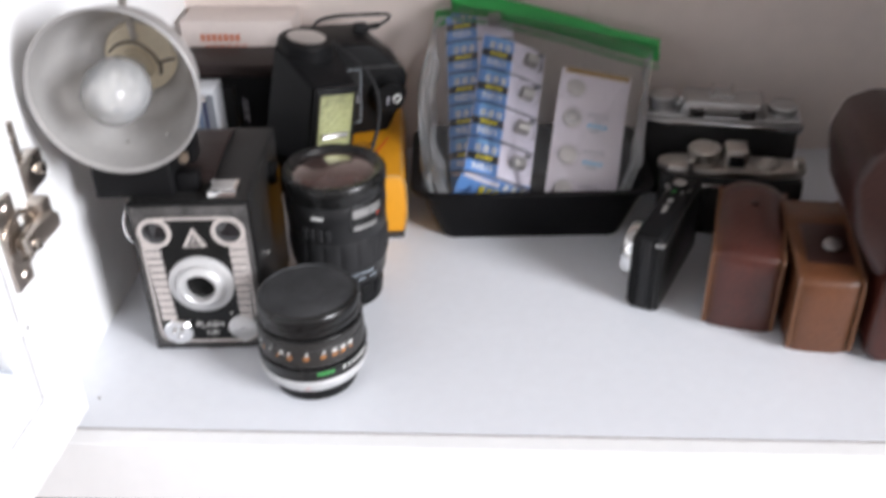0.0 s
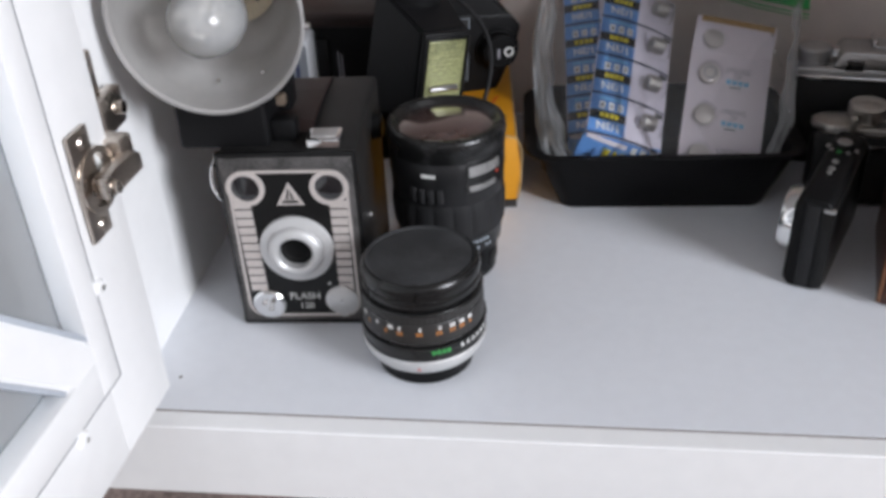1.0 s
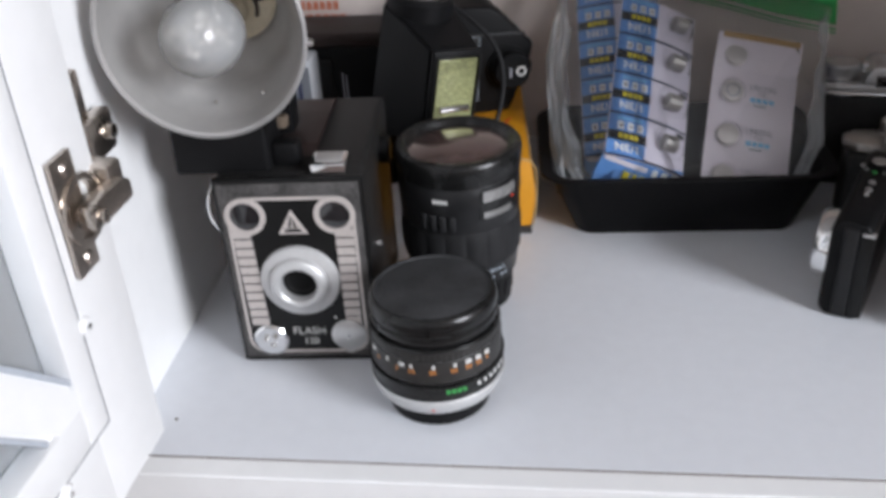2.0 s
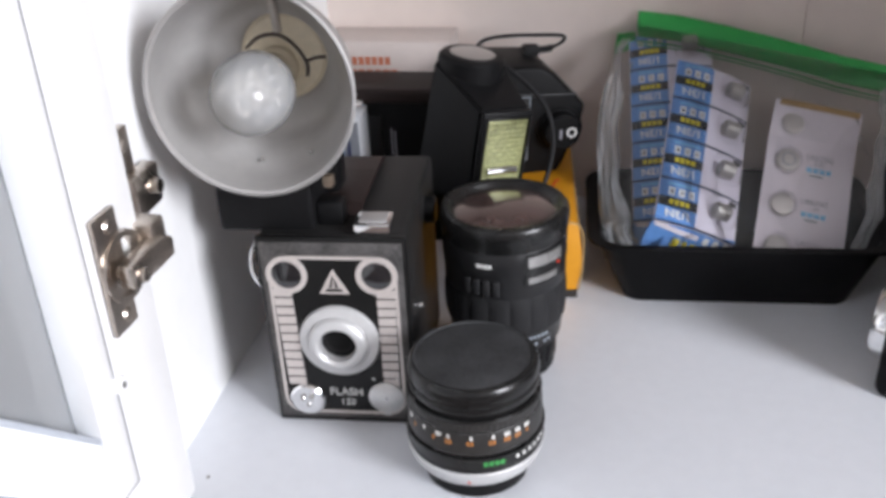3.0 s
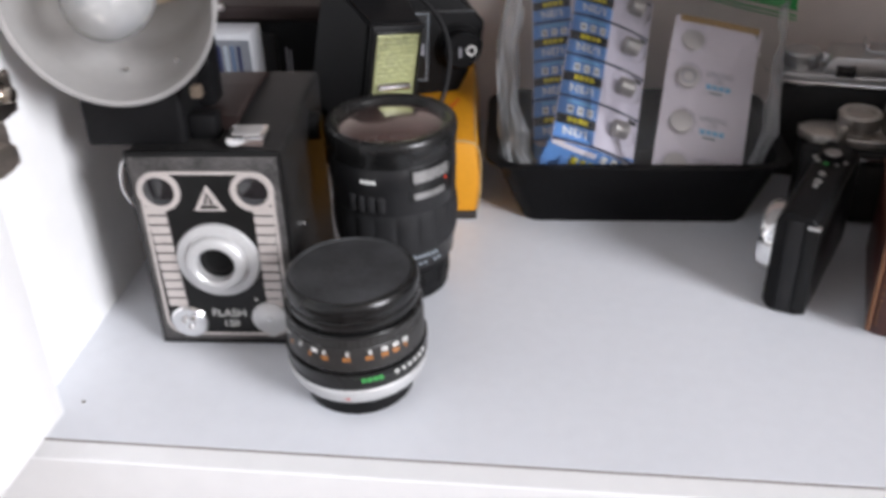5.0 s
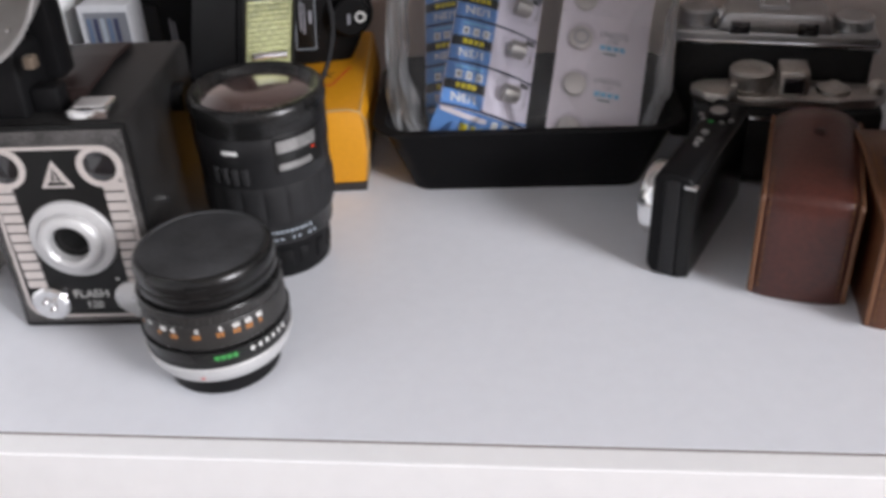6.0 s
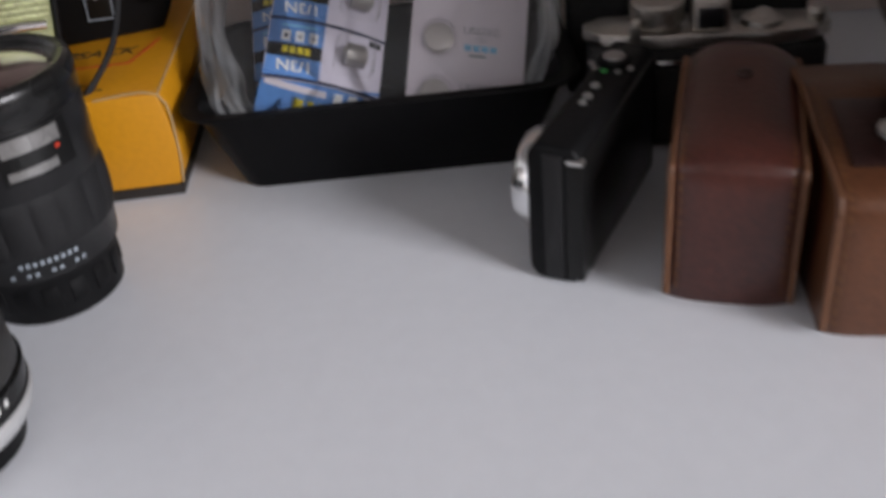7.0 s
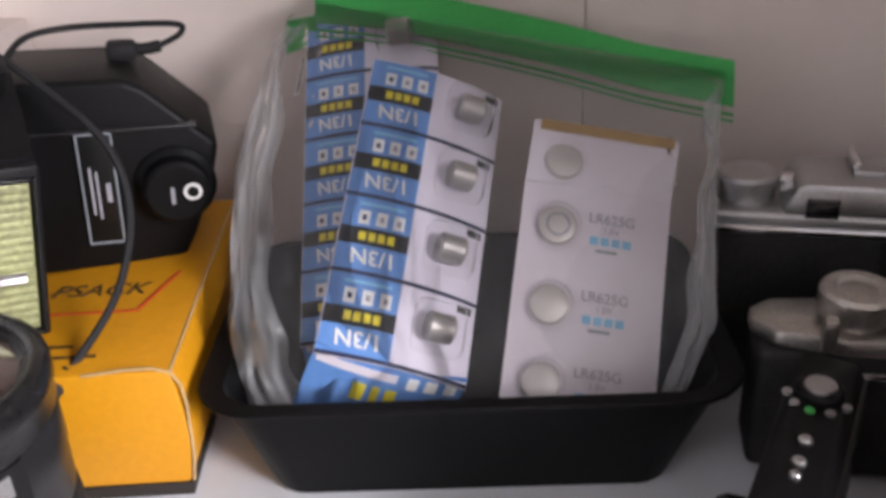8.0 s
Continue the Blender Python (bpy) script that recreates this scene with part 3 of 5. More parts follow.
    part("neck", block(0.008, 0.024, 0.0560, 0.074, -0.070, 0.006, 0.003), BLACK_PLASTIC, g)
    part("battery_holder", block(-0.034, 0.016, 0.028, 0.066, -0.0799, -0.0470, 0.0025, 3), BLACK_PLASTIC, g, "black battery holder")
    part("brass_lug", block(0.025, 0.030, 0.018, 0.024, -0.052, -0.046, 0.001), BRASS, g, "small pale brass lug")
    part("side_lug", block(0.016, 0.030, 0.034, 0.046, -0.0797, -0.066, 0.002), BLACK_PLASTIC, g)
    return g


box_camera()
flash_gun()


# ---- lenses ----
def marks(parent, name, r, z, a0, a1, n, w, h, mat, axis=(0, 0), skip=()):
    """Small raised figures round a barrel, as plain bars."""
    for i in range(n):
        if i in skip:
            continue
        a = radians(a0 + (a1 - a0) * i / max(1, n - 1))
        m = pose(axis[0] + r * math.cos(a), axis[1] + r * math.sin(a), z, 0, 0, math.degrees(a) + 90)
        part(name, block(-w / 2, w / 2, -0.0002, 0.0006, -h / 2, h / 2), mat, parent, smooth=False).matrix_local = m


def fluted(r, depth, z0, z1, n, seg_per=4):
    bm = bmesh.new()
    k = n * seg_per
    rings = []
    for z in (z0, z0 + 0.001, z1 - 0.001, z1):
        edge = z in (z0, z1)
        ring = []
        for i in range(k):
            rr = r - depth * (1.0 if (i % seg_per) >= seg_per // 2 or edge else 0.0)
            a = 2 * math.pi * i / k
            ring.append(bm.verts.new((rr * math.cos(a), rr * math.sin(a), z)))
        rings.append(ring)
    for a, b in zip(rings, rings[1:]):
        for i in range(k):
            bm.faces.new((a[i], a[(i + 1) % k], b[(i + 1) % k], b[i]))
    return bm


def scalloped(r, depth, z0, z1, n, per=10):
    """A grip ring with shallow upright hollows, rounded off at both ends."""
    bm = bmesh.new()
    k, levels, rings = n * per, 12, []
    for j in range(levels + 1):
        u = j / levels
        swell = math.sin(math.pi * u) ** 0.5
        ring = []
        for i in range(k):
            lobe = abs(math.sin(math.pi * i / per)) ** 0.6
            rr = r - 0.0006 * (1 - swell) + depth * swell * (lobe - 0.35)
            a = 2 * math.pi * i / k
            ring.append(bm.verts.new((rr * math.cos(a), rr * math.sin(a), z0 + (z1 - z0) * u)))
        rings.append(ring)
    for a, b in zip(rings, rings[1:]):
        for i in range(k):
            bm.faces.new((a[i], a[(i + 1) % k], b[(i + 1) % k], b[i]))
    return bm


def sector(r, thick, a0, a1, z0, z1, steps=8):
    """A curved plate that follows a barrel between two angles."""
    bm = bmesh.new()
    cols = []
    for i in range(steps + 1):
        a = radians(a0 + (a1 - a0) * i / steps)
        cols.append([bm.verts.new((q * math.cos(a), q * math.sin(a), z)) for q, z in ((r, z0), (r + thick, z0), (r + thick, z1), (r, z1))])
    for a, b in zip(cols, cols[1:]):
        for i in range(4):
            bm.faces.new((a[i], b[i], b[(i + 1) % 4], a[(i + 1) % 4]))
    bm.faces.new(cols[0])
    bm.faces.new(cols[-1][::-1])
    return bm


def prime_lens():
    p = thing("camera_lens", pose(0.1375, 0.0545, 0), "black manual-focus lens with silver breech ring, capped, standing on end", "camera lens")
    part("rear_cap", lathe([(0, 0), (0.0258, 0), (0.0266, 0.0008), (0.0274, 0.0080), (0.0282, 0.0086), (0.0284, 0.0112), (0.0250, 0.0116)], None, 64), BLACK_PLASTIC, p, "black rear cap")
    part("breech_ring", lathe([(0.0250, 0.0115), (0.0306, 0.0116), (0.0316, 0.0122), (0.0325, 0.0138), (0.0329, 0.0141), (0.0343, 0.0180), (0.0347, 0.0205), (0.0338, 0.0214)], None, 72), LENS_ALU, p, "satin silver breech ring")
    part("aperture_ring", lathe([(0.0332, 0.0212), (0.0342, 0.0216), (0.0344, 0.0230), (0.0340, 0.0234), (0.0342, 0.0290), (0.0348, 0.0296), (0.0348, 0.0308), (0.0330, 0.0312)], None, 72), BARREL_GLOSS, p)
    part("scale_ring", lathe([(0.0322, 0.0308), (0.0322, 0.0318), (0.0337, 0.0322), (0.0335, 0.0440), (0.0330, 0.0450)], None, 72), GREY_BARREL, p)
    part("focus_ring", fluted(0.0331, 0.00035, 0.0450, 0.0502, 72), GREY_BARREL, p, "worn finely ribbed focus ring")
    part("front_barrel", lathe([(0.0330, 0.0498), (0.0334, 0.0506), (0.0330, 0.0516), (0.0308, 0.0522), (0.0306, 0.0534), (0.0300, 0.0540)], None, 72), BARREL_GLOSS, p)
    cap = part("front_cap", lathe([(0.0300, 0.0562), (0.0318, 0.0566), (0.0322, 0.0574), (0.0320, 0.0600), (0.0312, 0.0606), (0.0312, 0.0622), (0.0321, 0.0630), (0.0323, 0.0642), (0.0320, 0.0672), (0.0312, 0.0692), (0.0302, 0.0702), (0.0294, 0.0704)], pose(0, 0, -0.0028), 72), BARREL_GLOSS, p, "glossy black rim of the front cap")
    part("cap_disc", lathe([(0.0295, 0.0704), (0.0289, 0.0700), (0.0286, 0.0696), (0.0278, 0.0696), (0.0270, 0.0698), (0.0, 0.0698)], pose(0, 0, -0.0028), 64), DUSTY, cap, "dusty dark grey cap disc")
    for a in (-78, 102):
        part("cap_catch", block(-0.005, 0.005, -0.0010, 0.0009, 0.0584, 0.0640, 0.0006), BARREL_GLOSS, cap).matrix_local = pose(0.0320 * math.cos(radians(a)), 0.0320 * math.sin(radians(a)), 0, 0, 0, a + 90)
    for a, n in ((-148, 2), (-128, 1), (-113, 2), (-104, 1), (-85, 1), (-67, 1), (-55, 2), (-45, 2), (-35, 2)):
        marks(p, "figure", 0.0336, 0.0424, a - 1.4 * (n - 1), a + 1.4 * (n - 1), n, 0.0011, 0.0023, WHITE_INK)
    for a, n in ((-141, 1), (-118, 1), (-104, 2), (-86, 2), (-68, 2), (-55, 2), (-45, 2), (-35, 1)):
        marks(p, "figure", 0.0336, 0.0393, a - 1.6 * (n - 1), a + 1.6 * (n - 1), n, 0.0013, 0.0023, AMBER_INK)
    marks(p, "figure", 0.0342, 0.0272, -46, -12, 6, 0.0015, 0.0022, WHITE_INK)
    marks(p, "green_mark", 0.0342, 0.0272, -74, -60, 4, 0.0020, 0.0024, GREEN_INK)
    marks(p, "red_dot", 0.0336, 0.0160, -88, -88, 1, 0.0012, 0.0014, RED_INK)
    return p


def zoom_lens():
    p = thing("zoom_lens", pose(0.1425, 0.1520, 0), "black rubber-gripped zoom lens standing on end, front element up", "camera lens")
    part("mount_barrel", lathe([(0, 0), (0.0275, 0), (0.0285, 0.001), (0.0292, 0.0230), (0.0302, 0.0245)], None, 64), BLACK_PLASTIC, p)
    for i in range(16):
        a = 360 / 16 * i
        part("aperture_rib", block(-0.0035, 0.0035, -0.0006, 0.0008, 0.0075, 0.0190, 0.0005), BLACK_PLASTIC, p).matrix_local = pose(0.0288 * math.cos(radians(a)), 0.0288 * math.sin(radians(a)), 0, 0, 0, a + 90)
    part("scale_barrel", lathe([(0.0302, 0.0245), (0.0322, 0.0258), (0.0332, 0.0385), (0.0338, 0.0395)], None, 64), SATIN_BLACK, p)
    part("zoom_ring", scalloped(0.0347, 0.0011, 0.0395, 0.0655, 18), RUBBER, p, "scalloped rubber zoom grip")
    part("middle_barrel", lathe([(0.0343, 0.0655), (0.0346, 0.0664), (0.0348, 0.0800), (0.0352, 0.0810), (0.0352, 0.0950), (0.0345, 0.0960)], None, 72), SATIN_BLACK, p)
    part("front_barrel", lathe([(0.0345, 0.0960), (0.0354, 0.0970), (0.0359, 0.1040), (0.0363, 0.1048), (0.0364, 0.1082), (0.0360, 0.1108), (0.0350, 0.1124), (0.0336, 0.1131), (0.0320, 0.1128), (0.0308, 0.1118), (0.0300, 0.1102), (0.0294, 0.1100), (0.0280, 0.1080)], None, 72), BARREL_GLOSS, p)
    part("front_element", lathe([(0.0285, 0.1085), (0.020, 0.1112), (0.010, 0.1126), (0, 0.1130)], None, 56), LENS_GLASS, p, "coated glass front element")
    marks(p, "figure", 0.0353, 0.0885, -108, -97, 4, 0.0017, 0.0024, WHITE_INK)
    marks(p, "figure", 0.0330, 0.0352, -78, -40, 9, 0.0016, 0.0020, CYAN_GREY)
    marks(p, "figure", 0.0327, 0.0300, -86, -36, 10, 0.0016, 0.0016, CYAN_GREY, skip=(1, 4, 7))
    for a in (-119, -110, -101, -92):
        part("grip_pad", block(-0.0022, 0.0022, -0.0022, 0.0007, 0.0685, 0.0790, 0.0013, 3), RUBBER, p).matrix_local = pose(0.0346 * math.cos(radians(a)), 0.0346 * math.sin(radians(a)), 0, 0, 0, a + 90)

    part("window_frame", sector(0.0348, 0.0008, -66, -18, 0.0745, 0.0955), BLACK_ENAMEL, p, "black frame round the distance window", smooth=False)
    part("distance_window", sector(0.0352, 0.0010, -63, -26, 0.0868, 0.0938), SMOKE, p, "pale distance window", smooth=False)
    part("scale_line", sector(0.0352, 0.0010, -63, -32, 0.0762, 0.0800), SMOKE, p, smooth=False)
    part("red_mark", sector(0.0352, 0.0011, -31, -28, 0.0836, 0.0850, 2), RED_INK, p, smooth=False)
    p.scale = (1, 1, 0.91)
    return p


prime_lens()
zoom_lens()


# ---- yellow carton, flash, winder and the boxes behind ----
def yellow_box():
    b = thing("yellow_carton", pose(0.1815, 0.2245, 0, 0, 0, 5.0), "worn yellow cardboard carton with black base, lying on its side", "carton")
    w, d, h = 0.084, 0.142, 0.0545
    part("base", block(-w, 0.0004, -0.0004, d, 0.0, 0.0055, 0.0006), CARD_BLACK, b, "black base of the carton")
    part("carton_body", prism([(-w, 0.0055), (0.0, 0.0055), (0.0036, 0.026), (0.0004, h), (-w, h)], 0.0, d, "y", 0.0015), YELLOW, b)
    part("worn_edge", tube([(0.001, 0.0003, 0.0065), (0.0032, 0.0002, 0.026), (0.0002, 0.0006, h - 0.0010), (-0.03, 0.0006, h - 0.0006)], 0.0006, 6, 4), CARD_EDGE, b)
    part("worn_edge", tube([(0.0001, 0.001, h - 0.0006), (0.0002, 0.05, h - 0.0004), (0.0, 0.135, h - 0.0006)], 0.0006, 6, 4), CARD_EDGE, b)
    lettering("word", "PSACK", 0.0125, DARK_INK, pose(-0.0400, 0.059, h + 0.0001), b, shear=0.25)
    part("red_line", prism([(-0.07, 0.0415), (-0.0205, 0.0415), (-0.010, 0.072), (-0.0115, 0.072), (-0.0215, 0.0428), (-0.07, 0.0428)], h, h + 0.0003, "z"), RED_INK, b, smooth=False)
    for x0, x1, y in ((-0.058, -0.038, 0.018), (-0.060, -0.028, 0.011)):
        part("print_line", block(x0, x1, y, y + 0.0016, h, h + 0.0003), DARK_INK, b, smooth=False)
    return b


def strobe():
    """An electronic flash with a tilted boxy head; its window faces front and right."""
    m = frame_of((0.1360, 0.2200, 0.1220), (0.79, 0.60, -0.14), (0.16, 0.02, 0.985))
    s = thing("electronic_flash", m, "black electronic flash unit with yellowish ribbed window", "flash unit")
    # local: x across the window, y up, z out of the window
    part("head", prism([(-0.0175, -0.052), (0.0175, -0.052), (0.0175, 0.010), (-0.0175, 0.010)], -0.002, 0.0025, "z", 0.0015), BLACK_PLASTIC, s)
    hous = bmesh.new()
    front = [hous.verts.new(p) for p in ((-0.0175, -0.052, -0.0015), (0.0175, -0.052, -0.0015), (0.0175, 0.010, -0.0015), (-0.0175, 0.010, -0.0015))]
    back = [hous.verts.new(p) for p in ((-0.026, -0.066, -0.060), (0.022, -0.066, -0.060), (0.022, 0.026, -0.052), (-0.026, 0.026, -0.052))]
    hous.faces.new(front), hous.faces.new(back[::-1])
    for i in range(4):
        hous.faces.new((front[i], back[i], back[(i + 1) % 4], front[(i + 1) % 4]))
    bmesh.ops.recalc_face_normals(hous, faces=hous.faces)
    bmesh.ops.bevel(hous, geom=list(hous.edges), offset=0.002, segments=2, affect="EDGES")
    part("housing", hous, BLACK_PLASTIC, s)
    win = part("window", block(-0.0140, 0.0140, -0.048, 0.0045, 0.0022, 0.0030, 0.0006), FRESNEL_LENS, s, "ribbed flash window, coloured yellowish for reflected greenery")
    for i in range(17):
        y = -0.0455 + 0.0030 * i
        half = [(y - 0.0014 * math.cos(math.pi * q / 6), 0.0029 + 0.0002 * math.sin(math.pi * q / 6)) for q in range(7)]
        part("rib", prism(half, -0.0135, 0.0135, "x"), FRESNEL_LENS, win)
    part("flash_tube", tube([(-0.0105, -0.028, 0.0036), (0.0, -0.0275, 0.0040), (0.0105, -0.028, 0.0036)], 0.0022), CHROME, win, "bright flash tube")
    for x in (-0.0160, 0.0146):
        part("bezel", block(x, x + 0.0014, -0.0500, 0.0066, 0.0020, 0.0046, 0.0005), BLACK_ENAMEL, s)
    for y in (-0.0500, 0.0052):
        part("bezel", block(-0.0146, 0.0146, y, y + 0.0014, 0.0020, 0.0044, 0.0005), BLACK_ENAMEL, s)
    turn = Matrix.Rotation(radians(-90), 4, "X")
    part("turret", lathe([(0.0215, -0.012), (0.0215, 0.006), (0.0195, 0.0085), (0.0140, 0.009)], pose(-0.002, 0.022, -0.046) @ turn, 44), BLACK_PLASTIC, s)
    part("turret_disc", lathe([(0.0145, 0.006), (0.0145, 0.0092), (0.0130, 0.0098), (0, 0.0098)], pose(-0.002, 0.022, -0.046) @ turn, 40), SATIN, s, "grey disc on the turret")
    inv = m.inverted()
    run = [(0.112, 0.286, 0.150), (0.1244, 0.283, 0.144), (0.1536, 0.274, 0.1207), (0.1624, 0.265, 0.097), (0.158, 0.250, 0.071), (0.1453, 0.228, 0.0525), (0.139, 0.216, 0.046)]
    part("cable", tube([inv @ Vector(p) for p in run], 0.0016), RUBBER, s, "black sync cable")
    part("cable_plug", tube([inv @ Vector(p) for p in run[-2:]] + [inv @ Vector((0.136, 0.2095, 0.0425))], 0.0030), RUBBER, s, "moulded cable plug")
    return s


def winder():
    w = thing("motor_winder", pose(0.1020, 0.2870, 0.0552, 0, 4, 19), "black motor winder with label plate and power knob", "camera winder")
    part("body", prism([(0.0, 0.0), (0.064, 0.0), (0.070, 0.012), (0.079, 0.036), (0.082, 0.052), (0.071, 0.062), (0.056, 0.076), (0.048, 0.080), (0.0, 0.080)], 0.003, 0.058, "y", 0.003, 3), BLACK_PLASTIC, w)
    part("ledge", block(0.002, 0.074, 0.0005, 0.006, 0.0595, 0.0615, 0.0008), SATIN_BLACK, w)
    lab = part("label_plate", block(0.0280, 0.0415, 0.0012, 0.0035, 0.013, 0.060, 0.0004), BLACK_ENAMEL, w, "black label plate in a white frame")
    for x0, x1, z0, z1 in ((0.0280, 0.0286, 0.013, 0.060), (0.0409, 0.0415, 0.013, 0.060), (0.0280, 0.0415, 0.013, 0.0136), (0.0280, 0.0415, 0.0594, 0.060)):
        part("label_frame", block(x0, x1, 0.0006, 0.0014, z0, z1), CYAN_GREY, lab, smooth=False)
    for i, (x, z0, z1) in enumerate(((0.0312, 0.026, 0.046), (0.0335, 0.024, 0.044), (0.0370, 0.031, 0.039))):
        part("print_line", block(x, x + (0.0009 if i < 2 else 0.0018), 0.0007, 0.0014, z0, z1), GREY_INK, lab, smooth=False)
    knob = part("power_knob", lathe([(0.0160, 0), (0.0160, 0.004), (0.0135, 0.006), (0.0128, 0.012), (0.0115, 0.013), (0, 0.013)], pose(0.0640, 0.005, 0.036) @ FACE, 44), BLACK_PLASTIC, w, "round black power knob")
    part("on_mark", block(0.0615, 0.0630, -0.0084, -0.0076, 0.0315, 0.0385), GREY_INK, knob, smooth=False)
    part("off_mark", lathe(ring_face(0.0036, 0.0024, 0.0005), pose(0.0700, -0.0079, 0.0362) @ FACE, 24, True), WHITE_INK, knob)
    plug = part("plug", block(0.0420, 0.0540, 0.030, 0.040, 0.0795, 0.0870, 0.002), RUBBER, w, "black plug on the top")
    part("plug_sleeve", tube([(0.053, 0.035, 0.0835), (0.058, 0.035, 0.0835), (0.0635, 0.035, 0.0845)], 0.0026), RUBBER, plug)
    part("cable_loop", tube([(0.063, 0.035, 0.0845), (0.0715, 0.036, 0.0885), (0.071, 0.037, 0.0925), (0.050, 0.038, 0.0930), (0.028, 0.038, 0.0925), (0.012, 0.034, 0.0900), (0.004, 0.02, 0.083), (0.001, 0.008, 0.078)], 0.0013), RUBBER, plug, "thin black looped cable")
    return w


def cartons_behind():
    b = thing("white_carton", pose(-0.012, 0.340, 0), "white carton with orange-red lettering against the back panel", "carton")
    part("carton_body", block(0, 0.095, 0, 0.042, 0, 0.1395, 0.001), WHITE_BOX, b)
    for i in range(7):
        x = 0.0165 + 0.0050 * i
        part("letter_bar", block(x, x + 0.0036, -0.0003, 0.001, 0.1225, 0.1285), ORANGE_INK, b, smooth=False)
    for i in range(6):
        x = 0.0195 + 0.0062 * i
        part("letter_bar", block(x, x + 0.0046, -0.0003, 0.001, 0.1140, 0.1190), ORANGE_INK, b, smooth=False)
    k = thing("camera_case", pose(-0.012, 0.296, 0), "dark brown vinyl case with a raised lid", "camera case")
    part("case_body", block(0, 0.092, 0, 0.040, 0, 0.110, 0.004, 3), BLACK_PLASTIC, k)
    part("lid", block(-0.002, 0.094, -0.003, 0.0425, 0.1085, 0.1190, 0.003, 3), BROWN_VINYL, k, "dark brown lid")
    part("side_panel", block(0.030, 0.052, -0.0025, 0.001, 0.020, 0.100, 0.001), SATIN_BLACK, k)
    for x, z0, z1 in ((0.0575, 0.070, 0.090), (0.0600, 0.068, 0.088)):
        part("print_line", block(x, x + 0.0011, -0.0004, 0.001, z0, z1), GREY_INK, k, smooth=False)

    f = thing("film_carton", pose(-0.0030, 0.2690, 0), "small white film carton with blue-grey striped panel", "carton")
    fw, fh = 0.0335, 0.1080
    part("carton_body", block(0, fw, 0, 0.024, 0, fh, 0.0008), PALE_CARD, f)
    part("printed_panel", block(0.0035, fw - 0.0012, -0.0003, 0.001, 0.004, fh - 0.0040), GREY_CARD, f, "blue-grey printed panel", smooth=False)
    for k in range(5):
        x = 0.0055 + (fw - 0.011) / 5 * k
        part("stripe", block(x, x + (fw - 0.011) / 9, -0.0006, 0.001, 0.006, fh - 0.0080), (STEEL_INK, NAVY_INK, CYAN_GREY)[k % 3], f, smooth=False)


yellow_box()
strobe()
winder()
cartons_behind()


# ---- the tray, the bag and the battery cards ----
def tray():
    t = thing("plastic_tray", pose(0.2830, 0.2275, 0, 0, 0, 2.5), "black plastic tray holding a bag of batteries", "tray")

    def loop(hw0, hw1, y0, y1, z, r, k=5):
        pts = []
        for cx, cy, s in ((hw1 - r, y1 - r, 0), (-hw0 + r, y1 - r, 90), (-hw0 + r, y0 + r, 180), (hw1 - r, y0 + r, 270)):
            for i in range(k + 1):
                a = radians(s + 90 * i / k)
                pts.append((cx + r * math.cos(a), cy + r * math.sin(a), z))
        return pts
    bm = bmesh.new()
    loops = [loop(0.070, 0.0705, 0, 0.100, 0.0, 0.010), loop(0.0715, 0.072, -0.001, 0.101, 0.0015, 0.011), loop(0.0890, 0.0905, -0.0055, 0.1160, 0.0398, 0.018), loop(0.0887, 0.0902, -0.0040, 0.1155, 0.0418, 0.0175), loop(0.0870, 0.0885, -0.0030, 0.1150, 0.0413, 0.017), loop(0.0690, 0.0695, 0.0015, 0.0985, 0.0025, 0.009)]
    rows = [[bm.verts.new(p) for p in lp] for lp in loops]
    for a, b in zip(rows, rows[1:]):
        for i in range(len(a)):
            j = (i + 1) % len(a)
            bm.faces.new((a[i], a[j], b[j], b[i]))
    bm.faces.new(rows[0])
    bm.faces.new(rows[-1][::-1])
    part("tray_shell", bm, TRAY, t)
    bm = bmesh.new()
    rows = [[bm.verts.new(p) for p in lp] for lp in (loop(0.0891, 0.0906, -0.0056, 0.1161, 0.0397, 0.018), loop(0.0955, 0.0970, -0.0090, 0.1208, 0.0405, 0.022), loop(0.0960, 0.0975, -0.0093, 0.1212, 0.0415, 0.022), loop(0.0955, 0.0970, -0.0089, 0.1208, 0.0425, 0.022), loop(0.0875, 0.0890, -0.0034, 0.1152, 0.0425, 0.017))]
    for a, b in zip(rows, rows[1:] + rows[:1]):
        for i in range(len(a)):
            j = (i + 1) % len(a)
            bm.faces.new((a[i], a[j], b[j], b[i]))
    part("rim", bm, TRAY, t, "rolled rim of the tray")
    return t


def bent(bm, width, k):
    for v in bm.verts:
        u = 2 * v.co.x / width - 1
        v.co.z -= k * u * u
    return bm


def card(x0, x1, y0, y1, z0, z1, width, k, cuts=6):
    """A thin printed piece that follows the card's bow."""
    bm = bmesh.new()
    n = max(1, round(cuts * (x1 - x0) / width))
    grid = []
    for z in (z0, z1):
        grid.append([[bm.verts.new((x0 + (x1 - x0) * i / n, y, z)) for i in range(n + 1)] for y in (y0, y1)])
    for i in range(n):
        for g, flip in ((grid[1], 1), (grid[0], -1)):
            q = (g[0][i], g[0][i + 1], g[1][i + 1], g[1][i])
            bm.faces.new(q[::flip])
        for r in (0, 1):
            bm.faces.new((grid[0][r][i], grid[0][r][i + 1], grid[1][r][i + 1], grid[1][r][i]))
    for e in (0, n):
        bm.faces.new((grid[0][0][e], grid[0][1][e], grid[1][1][e], grid[1][0][e]))
    return bent(bm, width, k)


